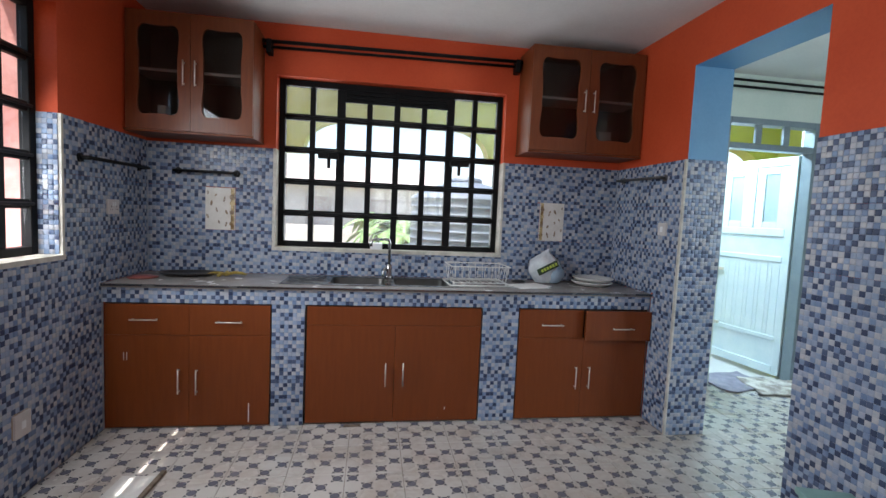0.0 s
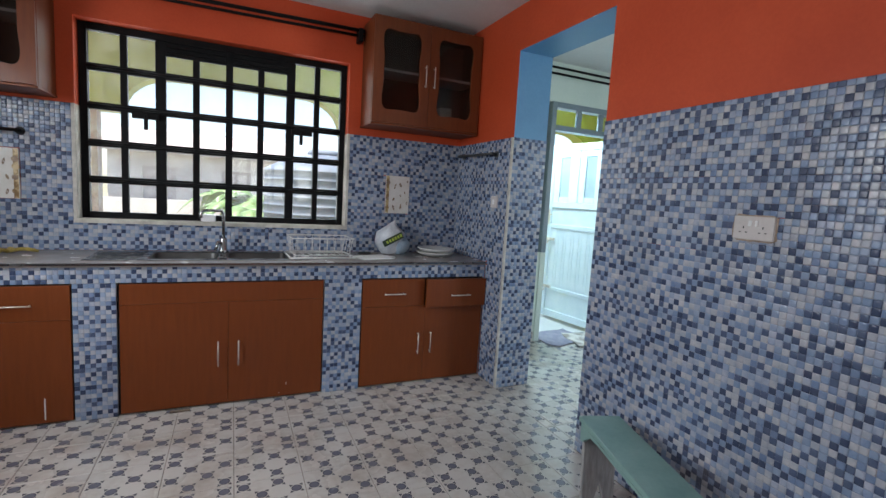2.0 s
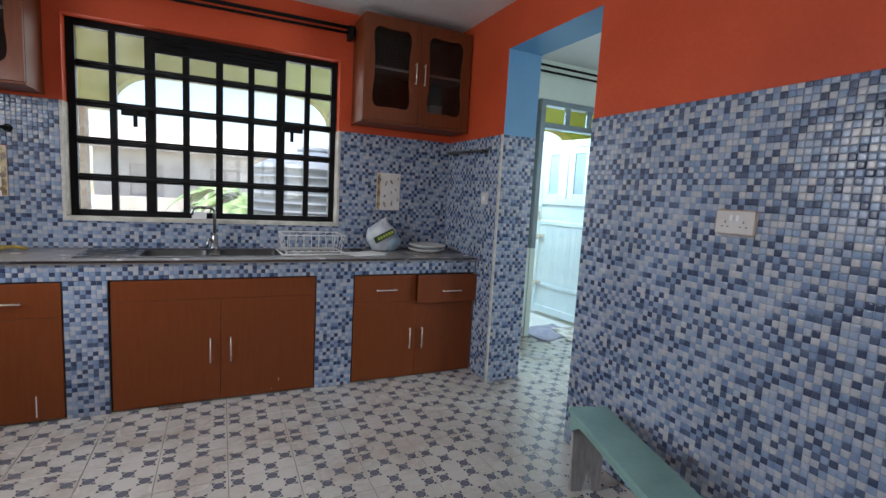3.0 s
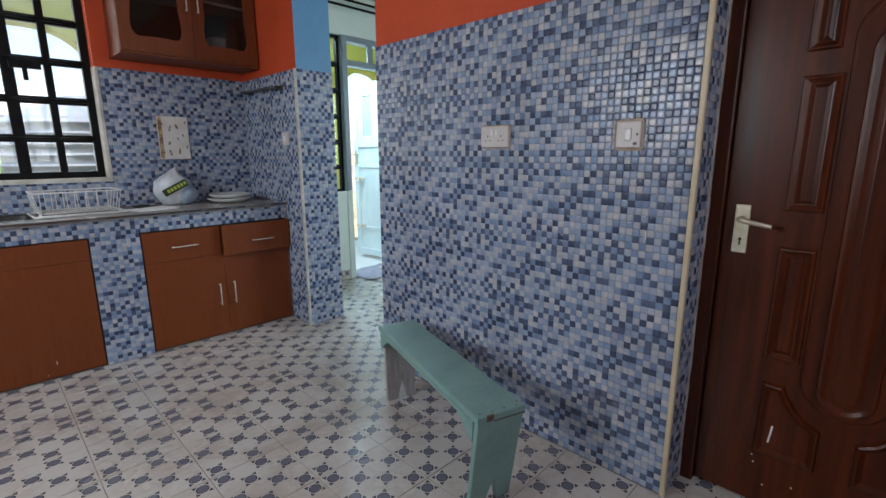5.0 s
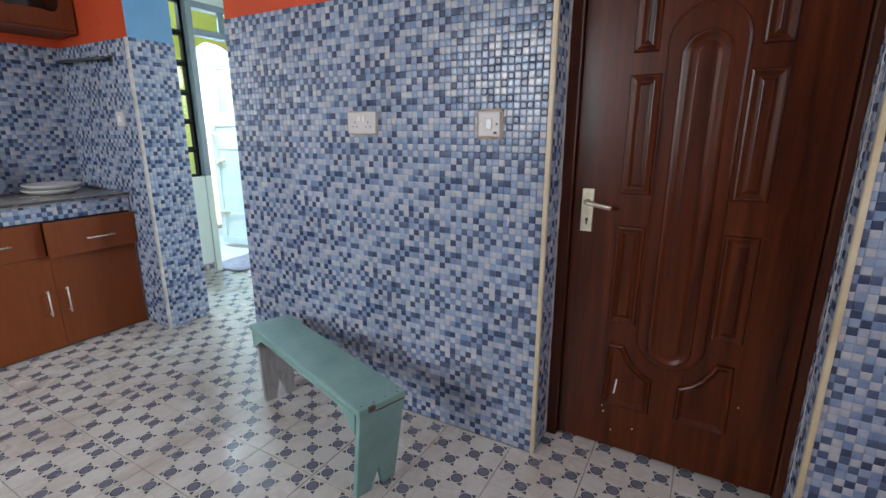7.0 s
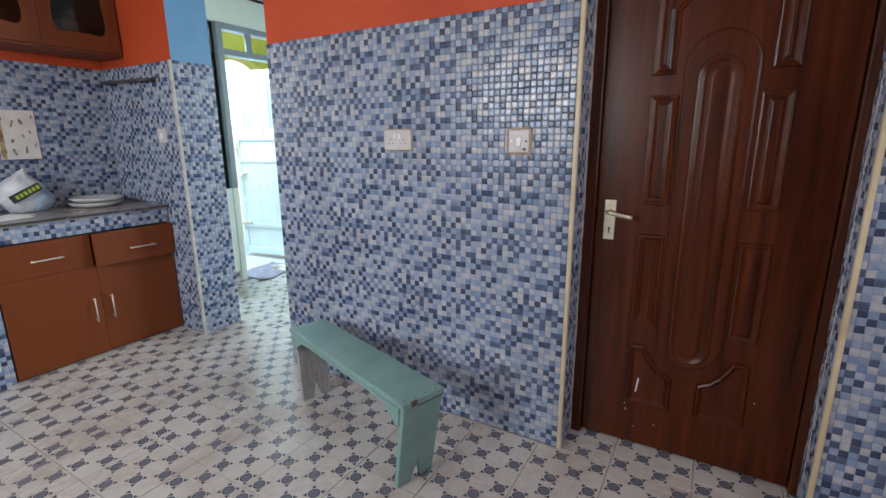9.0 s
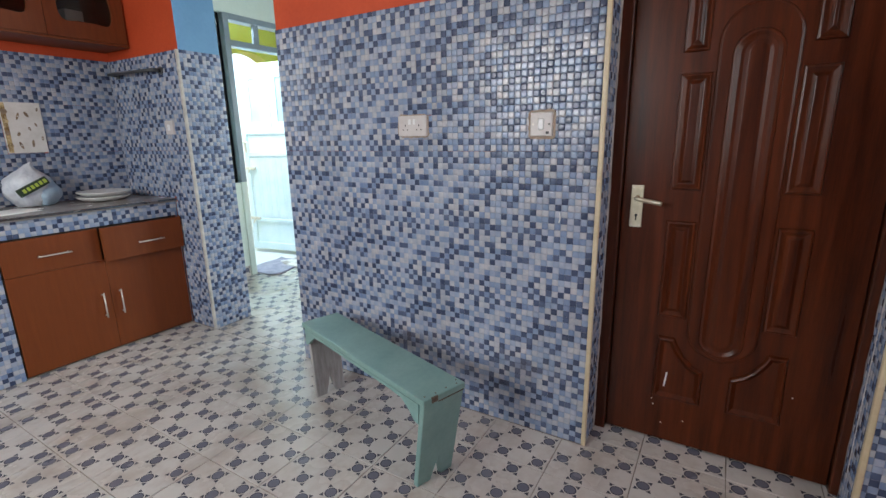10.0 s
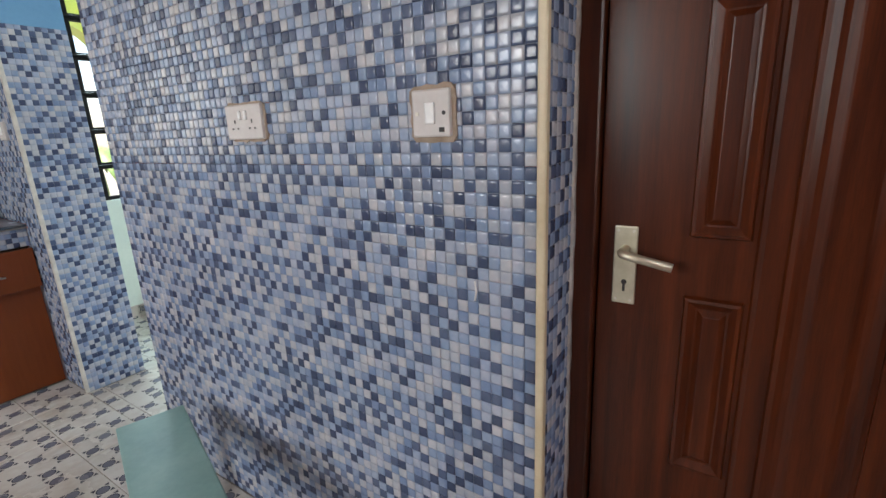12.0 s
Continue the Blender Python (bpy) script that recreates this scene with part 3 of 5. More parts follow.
def veranda_bay(x0, x1, a0, a1, spring, top, pier=SALMON):
    """One yellow bay of the veranda's outer wall, over an arched opening, on salmon piers."""
    bm = bmesh.new()
    arch = [p for p in arch_loop(a0, a1, spring, top) if p[1] > 0.1]
    pts = [(x0, spring - 0.02), (a0, spring - 0.02)] + arch[1:-1] + [(a1, spring - 0.02), (x1, spring - 0.02), (x1, 2.80), (x0, 2.80)]
    f = bm.faces.new([bm.verts.new((x, 5.25, z)) for x, z in pts])
    ext = bmesh.ops.extrude_face_region(bm, geom=[f])
    bmesh.ops.translate(bm, verts=[g for g in ext["geom"] if isinstance(g, bmesh.types.BMVert)], vec=(0, 0.2, 0))
    bay = part("veranda_arch", bm, YELLOW)
    structure(bay, "yellow plastered arch of the veranda", "arch")
    for p0, p1 in ((x0, a0 - 0.2), (a1 + 0.2, x1)):
        if p1 - p0 > 0.03:
            structure(part("veranda_pier", box(p0, p1, 5.27, 5.43, -0.1, spring - 0.02), pier), "plastered pier under the arch", "pier")


veranda_bay(XL - 0.8, 2.15, -0.70, 1.31, 1.99, 2.325)
veranda_bay(2.15, 3.93, 2.45, 3.45, 1.99, 2.335, YELLOW)
veranda_bay(3.93, 5.00, 3.97, 4.80, 1.99, 2.335, YELLOW)
veranda_end = part("veranda_end_wall", box(5.00, 5.20, 3.84, 5.45, -0.2, 2.80), YELLOW)
structure(veranda_end, "yellow plastered end wall of the veranda", "wall")

side_wall = part("boundary_wall", box(-8.0, -2.32, 4.6, 4.8, -0.2, 3.7), PINK)
structure(side_wall, "pink-red rough plastered neighbouring wall", "wall")
low_wall = part("side_wall", box(-7.0, -6.8, -9.0, 4.6, -0.2, 1.9), BOUNDARY)
structure(low_wall, "pale weathered side boundary wall", "wall")
garden_wall = part("garden_wall", box(-14, 16, 15.0, 15.2, -0.2, 0.85), BOUNDARY)
structure(garden_wall, "pale weathered garden wall", "wall")

BRICK = surface("red_brick_far", (0.30, 0.11, 0.07), (0.46, 0.22, 0.16), 0.9, 14, 60, 0.5, depth=0.01)
brick_wall = part("brick_wall", box(2.05, 4.4, 9.5, 9.7, -0.2, 1.95), BRICK)
structure(brick_wall, "low red brick wall beyond the water tank", "wall")

# water tank with moulded ribs
tank = thing("water_tank", "dusty blue-grey ribbed plastic water tank on the ground", "water tank", pose(1.60, 7.9, -0.2))
prof = [(0.92, 0.0)]
for k in range(14):
    z = 0.03 + k * 0.13
    prof += [(0.92, z), (0.92, z + 0.085), (0.934, z + 0.095), (0.934, z + 0.115), (0.92, z + 0.125)]
prof += [(0.90, 1.87), (0.60, 2.03), (0.30, 2.11), (0.25, 2.12)]
part("body", lathe(bmesh.new(), prof, sides=48), TANKPLASTIC, tank)
part("lid", lathe(bmesh.new(), [(0.27, 2.115), (0.27, 2.17), (0.23, 2.20), (0.05, 2.22)], sides=28), TANKPLASTIC, tank, "round screw lid")


def banana_plant(x, y, tall, seed, label):
    r = random.Random(seed)
    p = thing("banana_plant", label, "plant", pose(x, y, -0.2))
    part("stem", lathe(bmesh.new(), [(0.09, 0), (0.07, tall * 0.35), (0.04, tall * 0.6)], sides=10), LEAF, p)
    for k in range(9):
        a = k * 2.4 + r.uniform(-0.3, 0.3)
        ln, wd, lift = r.uniform(0.7, 1.1) * tall * 0.6, r.uniform(0.12, 0.2), r.uniform(0.5, 1.2)
        bm = bmesh.new()
        rows = []
        for i in range(8):
            t = i / 7
            d = t * ln
            z = tall * 0.55 + lift * d - 0.75 * d * d / ln * (0.6 + lift)
            w = wd * math.sin(math.pi * min(1, 0.06 + t * 0.97)) + 0.006
            row = []
            for s in (-1, 0, 1):
                ox, oy = d * 0.8, s * w * (1 + 0.12 * r.uniform(-1, 1))
                row.append(bm.verts.new((ox * math.cos(a) - oy * math.sin(a), ox * math.sin(a) + oy * math.cos(a), z - abs(s) * w * 0.35)))
            rows.append(row)
        for q, s in zip(rows, rows[1:]):
            for i in (0, 1):
                bm.faces.new((q[i], q[i + 1], s[i + 1], s[i]))
        ob = part("leaf", bm, LEAF, p, smooth=True)
        sol = ob.modifiers.new("thick", "SOLIDIFY")
        sol.thickness = 0.004
    return p


for x, y, tall, sd in ((0.62, 8.6, 1.75, 2), (0.30, 9.3, 1.9, 12), (0.75, 9.9, 2.2, 13), (0.50, 10.4, 2.1, 3), (0.15, 9.0, 1.15, 1), (4.6, 9.0, 2.1, 6), (0.1, 12.4, 2.3, 7)):
    banana_plant(x, y, tall, sd, "green broad-leaved banana plant in the garden")

# low neighbouring house beyond the garden wall
hut = thing("house", "pale low house with a weathered sheet roof", "house", pose(-0.7, 17.0, -0.2))
part("wall", slab_with_holes(bmesh.new(), "y", -2.5, 2.5, 0, 2.5, 0, 0.2, [(-1.6, -0.7, 1.0, 2.0), (0.6, 1.5, 1.0, 2.0)]), BOUNDARY, hut)
part("wall", box(-2.5, -2.3, 0.2, 4, 0, 2.5), BOUNDARY, hut)
part("wall", box(2.3, 2.5, 0.2, 4, 0, 2.5), BOUNDARY, hut)
for x in (-1.15, 1.05):
    part("window", box(x - 0.45, x + 0.45, 0.08, 0.12, 1.0, 2.0), ROOFTIN, hut)
bm = bmesh.new()
vs = [bm.verts.new(p) for p in ((-2.9, -0.4, 2.45), (2.9, -0.4, 2.45), (2.9, 2.1, 3.3), (-2.9, 2.1, 3.3), (-2.9, 4.5, 2.45), (2.9, 4.5, 2.45))]
bm.faces.new((vs[0], vs[1], vs[2], vs[3]))
bm.faces.new((vs[3], vs[2], vs[5], vs[4]))
rf = part("roof", bm, ROOFTIN, hut)
sol = rf.modifiers.new("thick", "SOLIDIFY")
sol.thickness = 0.06

# ---- next room ----
frame_t = thing("door_2", "grey-blue steel door frame with yellow-lit transom panes", "door frame", pose(FDOOR[0], FY, 0), kind="structure")
DW, DH = FDOOR[1] - FDOOR[0], FDOOR[3]
bm = bmesh.new()
for b in ((0, 0.055, 0.886, DH), (DW - 0.055, DW, 0, DH), (0.055, DW - 0.055, DH - 0.05, DH), (0.055, DW - 0.055, 2.05, 2.10)):
    block(bm, b[0], b[1], -0.02, 0.09, b[2], b[3], 0.004)
part("door_frame", bm, GREYBLUE, frame_t)
stub = part("wall_stub", box(FDOOR[0] + 0.0005, FDOOR[0] + 0.062, FY - 0.012, 3.83, 0.0, 0.885, 0.008, 2), PALE)
structure(stub, "pale plastered wall end under the window beside the doorway", "wall")
for k in (1, 2):
    x = 0.055 + (DW - 0.11) * k / 3
    part("transom_bar", box(x - 0.03, x + 0.03, -0.014, 0.012, 2.10, DH - 0.05, 0.003), GREYBLUE, frame_t)
for k in range(3):
    x0, x1 = 0.055 + (DW - 0.11) * k / 3, 0.055 + (DW - 0.11) * (k + 1) / 3
    g = part("pane", box(x0 + 0.02, x1 - 0.02, -0.002, 0.002, 2.10, DH - 0.05), GLASS, frame_t)
    g.visible_shadow = False

leaf_door = thing("door_3", "pale blue steel outer door standing wide open", "door", pose(FDOOR[1] - 0.05, FY + 0.10, 0.015, 0, 0, 98), kind="structure")
LW, LH = 0.83, 2.03
bm = bmesh.new()
for b in ((0, 0.07, 0, LH), (LW - 0.07, LW, 0, LH), (0.07, LW - 0.07, LH - 0.08, LH), (0.07, LW - 0.07, 1.30, 1.37), (0.07, LW - 0.07, 1.06, 1.11), (0.07, LW - 0.07, 0.32, 0.36), (0.07, LW - 0.07, 0, 0.08), (0.39, 0.44, 1.37, LH - 0.08)):
    block(bm, b[0], b[1], -0.02, 0.02, b[2], b[3], 0.004)
part("stile_frame", bm, WHITEBLUE, leaf_door)
for x0, x1 in ((0.07, 0.39), (0.44, LW - 0.07)):
    bm = bmesh.new()
    for b in ((x0, x0 + 0.09, 1.37, 1.95), (x1 - 0.09, x1, 1.37, 1.95), (x0 + 0.09, x1 - 0.09, 1.37, 1.43), (x0 + 0.09, x1 - 0.09, 1.88, 1.95)):
        block(bm, b[0], b[1], -0.013, 0.013, b[2], b[3], 0.003)
    part("glazing_frame", bm, WHITEBLUE, leaf_door)
    g = part("pane", box(x0 + 0.09, x1 - 0.09, -0.003, 0.003, 1.43, 1.88), FROSTED, leaf_door, "pale frosted glass pane")
part("lock_panel", box(0.07, LW - 0.07, -0.005, 0.005, 1.11, 1.30), WHITEBLUE, leaf_door, "recessed pale panel")
part("lower_panel", box(0.07, LW - 0.07, -0.010, 0.010, 0.36, 1.06), WHITEBLUE, leaf_door)
for k in range(12):
    x = 0.07 + (LW - 0.14) * (k + 0.5) / 12 + (0.008 if k % 2 else -0.008)
    part("rib", box(x - 0.007, x + 0.007, -0.013, 0.013, 0.375, 1.045, 0.002), WHITEBLUE, leaf_door)
part("kick_plate", box(0.07, LW - 0.07, -0.006, 0.006, 0.08, 0.32), WHITEBLUE, leaf_door)
for z in (0.93, 0.36):
    b = part("bolt", box(LW - 0.16, LW - 0.02, 0.02, 0.045, z - 0.015, z + 0.015, 0.005, 2), NICKEL, leaf_door, "grey sliding bolt")
    part("bolt_knob", rod(bmesh.new(), [(LW - 0.09, 0.04, z), (LW - 0.09, 0.075, z - 0.05)], 0.007, 8), NICKEL, b)
hd = part("handle_plate", box(LW - 0.055, LW - 0.02, 0.02, 0.028, 1.10, 1.28, 0.003), NICKEL, leaf_door)
part("lever", rod(bmesh.new(), bend([(LW - 0.04, 0.028, 1.22), (LW - 0.04, 0.07, 1.22), (LW - 0.13, 0.07, 1.22)], 0.015), 0.008, 8), NICKEL, hd)

rail = thing("curtain_rail", "double black curtain rail above the outer door", "curtain rail", pose(0, FY - 0.07, 2.575))
for dz, dy in ((0.022, 0.0), (-0.022, 0.03)):
    part("rail", rod(bmesh.new(), [(2.4, dy, dz), (4.7, dy, dz)], 0.011, 8), BLACK, rail)
for x in (2.5, 4.6):
    part("bracket", box(x - 0.012, x + 0.012, -0.03, 0.07, -0.05, 0.05, 0.004), BLACK, rail)

MAT1 = surface("purple_grey_mat", (0.20, 0.19, 0.25), (0.34, 0.32, 0.39), 0.95, 12, 160, 0.6, depth=0.006)
MAT2 = surface("worn_floral_rug", (0.28, 0.24, 0.22), (0.62, 0.58, 0.54), 0.95, 9, 90, 0.6, contrast=(0.4, 0.6), depth=0.006)


def rug(name, label, x, y, w, d, turn, mat, z, seed):
    r = random.Random(seed)
    bm = bmesh.new()
    bmesh.ops.create_grid(bm, x_segments=22, y_segments=16, size=0.5)
    ph = r.uniform(0, 6)
    for v in bm.verts:
        u, q = v.co.x, v.co.y
        v.co = Vector((u * w + 0.012 * math.sin(9 * q + ph), q * d + 0.012 * math.sin(8 * u + ph), 0.004 + 0.011 * max(0, math.sin(7 * u + 5 * q + ph)) ** 2))
    ob = part(name, bm, mat, smooth=True)
    ob.matrix_world = pose(x, y, z, 0, 0, turn)
    sol = ob.modifiers.new("thick", "SOLIDIFY")
    sol.thickness, sol.offset = 0.007, 1
    return tagged(ob, label, "rug")


rug("door_mat", "purple-grey door mat lying across the threshold", 3.28, 3.70, 0.55, 0.42, 8, MAT1, 0.001, 4)
rug("rug", "rumpled worn floral rug at the threshold", 3.62, 3.52, 0.62, 0.40, -12, MAT2, 0.010, 9)

# ---- counter ----
FRONT = 3.06
counter = thing("counter_base", "mosaic tiled counter base with pillars between the cabinets", "counter", pose(0, 0, 0), kind="structure")
PIERS = ((-0.55, -0.352), (0.79, 1.037))
part("beam", box(XL, XR, FRONT, FRONT + 0.07, 0.776, 0.868), GROUT, counter)
for a, b in PIERS:
    part("pier", box(a, b, FRONT, YB, 0.0, 0.776), GROUT, counter)
bm = bmesh.new()
SINK = (-0.27, 0.625, 3.17, 3.53)
for x0, x1, y0, y1 in ((XL, SINK[0], 3.035, YB), (SINK[1], XR, 3.035, YB), (SINK[0], SINK[1], 3.035, SINK[2]), (SINK[0], SINK[1], SINK[3], YB)):
    block(bm, x0, x1, y0, y1, 0.868, 0.889)
worktop = tagged(part("worktop", bm, WORKTOP), "grey-brown polished terrazzo worktop on the tiled counter", "worktop")
edge = tagged(part("worktop_edge", box(XL + 0.002, XR - 0.002, 3.027, 3.035, 0.877, 0.8905, 0.002), STEEL), "thin metal edging along the worktop front", "edging")


def bar_handle(parent, x, z, length, upright, y, label="satin metal bar handle"):
    bm = bmesh.new()
    h = length / 2
    a, b = ((x, y, z - h), (x, y, z + h)) if upright else ((x - h, y, z), (x + h, y, z))
    d = Vector((0, -0.026, 0))
    e = (Vector(b) - Vector(a)).normalized() * 0.012
    rod(bm, [Vector(a) + d, Vector(b) + d], 0.0043, 8)
    rod(bm, [Vector(a) + e, Vector(a) + e + d], 0.004, 6)
    rod(bm, [Vector(b) - e, Vector(b) - e + d], 0.004, 6)
    return part("handle", bm, NICKEL, parent, label)


def front_panel(name, parent, x0, x1, z0, z1, y, mat, thick=0.018, label=""):
    return part(name, box(x0, x1, y - thick, y, z0, z1, 0.0022, 2), mat, parent, label)


def base_cabinet(x0, x1, fronts, label, crack=None):
    """A built-in base unit: dark carcass, fronts (kind, x0, x1, z0, z1, pulled out, handle)."""
    c = thing("base_cabinet", label, "cabinet", pose(0, 0, 0), group="base cabinets under the worktop")
    for nm, *b in (("side_panel", x0 + 0.004, x0 + 0.022, FRONT + 0.012, 3.55, 0.012, 0.772), ("side_panel", x1 - 0.022, x1 - 0.004, FRONT + 0.012, 3.55, 0.012, 0.772),
                   ("bottom_panel", x0 + 0.022, x1 - 0.022, FRONT + 0.012, 3.535, 0.012, 0.03), ("back_panel", x0 + 0.022, x1 - 0.022, 3.535, 3.55, 0.012, 0.66),
                   ("front_rail", x0 + 0.022, x1 - 0.022, FRONT + 0.014, FRONT + 0.03, 0.53, 0.772), ("plinth", x0 + 0.004, x1 - 0.004, FRONT + 0.02, FRONT + 0.03, 0.0, 0.012)):
        part(nm, box(*b), CARCASS, c)
    for kind, a, b, z0, z1, out, hx, hz, up in fronts:
        p = front_panel(kind, c, a, b, z0, z1, FRONT + 0.012 - out, CABINET, thick=0.018)
        if kind == "drawer" and out > 0.01:
            part("drawer_box", box(a + 0.02, b - 0.02, FRONT + 0.012 - out, FRONT + 0.30, z0 + 0.02, z1 - 0.04), CARCASS, p)
        if hx is not None:
            bar_handle(p, hx, hz, 0.155, up, FRONT - 0.006 - out)
    return c


base_cabinet(-1.503, -0.552, [
    ("drawer", -1.497, -1.0285, 0.581, 0.768, 0.0, -1.274, 0.677, False), ("drawer", -1.0275, -0.558, 0.579, 0.768, 0.001, -0.795, 0.665, False),
    ("door", -1.497, -1.0285, 0.012, 0.5795, 0.0, -1.083, 0.30, True), ("door", -1.0275, -0.558, 0.010, 0.5775, 0.001, -0.981, 0.295, True)],
    "red-brown veneered base cabinet with two drawers and doors")
base_cabinet(-0.350, 0.788, [
    ("panel", -0.338, 0.782, 0.650, 0.768, 0.0, None, None, None),
    ("door", -0.338, 0.216, 0.012, 0.6488, 0.0, 0.161, 0.333, True), ("door", 0.2175, 0.782, 0.012, 0.6486, 0.001, 0.274, 0.332, True)],
    "red-brown veneered sink cabinet with two wide doors")
base_cabinet(1.039, 1.983, [
    ("drawer", 1.045, 1.502, 0.573, 0.766, 0.0, 1.274, 0.664, False), ("drawer", 1.500, 1.978, 0.566, 0.770, 0.045, 1.765, 0.652, False),
    ("door", 1.045, 1.510, 0.012, 0.5715, 0.0, 1.462, 0.30, True), ("door", 1.5112, 1.978, 0.012, 0.5715, 0.001, 1.557, 0.30, True)],
    "red-brown veneered base cabinet with one drawer pulled out")


# ---- wall cabinets ----
def wavy(x0, x1, z0, z1):
    """The outline of a door's glass cut-out: one waist down its length, dipped ends, round corners."""
    cx, cz, hw, hh = (x0 + x1) / 2, (z0 + z1) / 2, (x1 - x0) / 2, (z1 - z0) / 2
    pts = []
    for k in range(64):
        a = 2 * math.pi * (k + 0.5) / 64
        c, s = math.cos(a), math.sin(a)
        u, v = math.copysign(abs(c) ** 0.36, c), math.copysign(abs(s) ** 0.36, s)
        pts.append((cx + hw * u * (1 - 0.17 * math.cos(math.pi * v / 2) ** 2), cz + hh * v * (1 - 0.075 * math.cos(math.pi * u / 2) ** 2)))
    return pts


LINING = surface("grey_brown_board", (0.115, 0.09, 0.072), (0.20, 0.165, 0.14), 0.6, 5, 60, 0.1)


def wall_cabinet(x0, x1, z0, z1, y0, label):
    c = thing("wall_cabinet", label, "cabinet", pose(0, 0, 0), group="glazed wall cabinets beside the window")
    y1 = YB + SKIN
    bm = bmesh.new()
    t = 0.018
    block(bm, x0, x0 + t, y0, y1, z0, z1, 0.002)
    block(bm, x1 - t, x1, y0, y1, z0, z1, 0.002)
    block(bm, x0 + t, x1 - t, y0, y1, z0, z0 + t)
    block(bm, x0 + t, x1 - t, y0, y1, z1 - t, z1)
    part("body", bm, UPPER, c)
    part("back_board", box(x0 + t, x1 - t, y1 - 0.008, y1, z0 + t, z1 - t), LINING, c, "dull grey-brown back board")
    bm = bmesh.new()
    for a, b, p, q in ((x0 + t, x0 + t + 0.003, z0 + t, z1 - t), (x1 - t - 0.003, x1 - t, z0 + t, z1 - t), (x0 + t + 0.003, x1 - t - 0.003, z0 + t, z0 + t + 0.003), (x0 + t + 0.003, x1 - t - 0.003, z1 - t - 0.003, z1 - t)):
        block(bm, a, b, y0 + 0.01, y1 - 0.009, p, q)
    part("inner_lining", bm, LINING, c, "dull grey-brown inner boards")
    zm = (z0 + z1) / 2 + 0.02
    part("shelf", box(x0 + t, x1 - t, y0 + 0.03, y1 - 0.01, zm - 0.009, zm + 0.009), PLASTIC, c, "pale inner shelf board")
    part("cornice", box(x0 - 0.006, x1 + (0.0 if x1 > 1.9 else 0.006), y0 - 0.03, y1, z0 - 0.016, z0 - 0.001, 0.006, 2), UPPER, c)
    mid = (x0 + x1) / 2
    for k, (a, b) in enumerate(((x0 + 0.002, mid - 0.0015), (mid + 0.0015, x1 - 0.002))):
        bm = bmesh.new()
        pierced(bm, [(a, z0 + 0.002), (b, z0 + 0.002), (b, z1 - 0.002), (a, z1 - 0.002)], wavy(a + 0.058, b - 0.058, z0 + 0.085, z1 - 0.07), 0.019,
                lambda u, v, w: (u, y0 - 0.021 + w, v))
        d = part("door", bm, UPPER, c)
        g = part("pane", box(a + 0.045, b - 0.045, y0 - 0.0015, y0 + 0.0015, z0 + 0.07, z1 - 0.06), SMOKED, d, "dark smoked glass")
        bar_handle(d, mid - 0.035 if k == 0 else mid + 0.035, (z0 + z1) / 2 - 0.005, 0.155, True, y0 - 0.021)
    return c


wall_cabinet(-1.503, -0.742, 1.830, 2.558, 3.335, "dark brown wall cabinet with wavy glazed doors")
wall_cabinet(1.125, 1.983, 1.866, 2.60, 3.335, "dark brown wall cabinet with wavy glazed doors")
bx = tagged(part("carton", box(1.70, 1.80, 3.42, 3.52, 1.887, 2.05, 0.003), PLASTIC), "small pale carton on the cabinet shelf", "carton")
bx.rotation_euler = (0, 0, 0)
# made-up white boxes in place of the bright window reflection in the left glass
for x, h, w in ((-1.335, 0.15, 0.05), (-1.245, 0.10, 0.05), (-0.99, 0.09, 0.03)):
    tagged(part("carton", box(x - w / 2, x + w / 2, 3.42, 3.50, 1.854, 1.854 + h, 0.003), WHITE), "white carton standing in for the window's reflection in the cabinet glass", "carton")

# ---- curtain rod over the window ----
cr = thing("curtain_rod", "black double curtain rod above the kitchen window", "curtain rod", pose(0, 0, 0))
part("rod", rod(bmesh.new(), [(-0.745, 3.545, 2.515), (1.115, 3.545, 2.54)], 0.013, 10), BLACK, cr)
part("rod", rod(bmesh.new(), [(-0.745, 3.575, 2.487), (1.115, 3.575, 2.512)], 0.010, 10), BLACK, cr)
for x, z in ((-0.70, 2.49), (1.085, 2.515)):
    part("bracket", box(x - 0.017, x + 0.017, 3.53, YB + SKIN, z - 0.055, z + 0.04, 0.005, 2), BLACK, cr)


# ---- towel rails on the tiles ----
def wall_rail(a, b, normal, label, mat):
    r = thing("towel_rail", label, "rail", pose(0, 0, 0), group="slim rails on the wall tiles")
    a, b, n = Vector(a), Vector(b), Vector(normal)
    part("bar", rod(bmesh.new(), [a + n * 0.05, b + n * 0.05], 0.010, 10), mat, r)
    for p in (a + (b - a) * 0.04, b - (b - a) * 0.04):
        bm = rod(bmesh.new(), [p - n * 0.001, p + n * 0.05], 0.012, 10)
        rod(bm, [p - n * 0.001, p + n * 0.008], 0.024, 12)
        part("mount", bm, mat, r)
    return r


wall_rail((XL, 2.83, 1.595), (XL, 3.52, 1.60), (1, 0, 0), "slim black rail on the mosaic wall", BLACK)
wall_rail((-1.32, YB, 1.60), (-0.90, YB, 1.60), (0, -1, 0), "slim black rail on the mosaic wall", BLACK)
wall_rail((XR, 2.965, 1.69), (XR, 3.53, 1.70), (-1, 0, 0), "slim dark grey rail on the mosaic wall", DARKSTEEL)


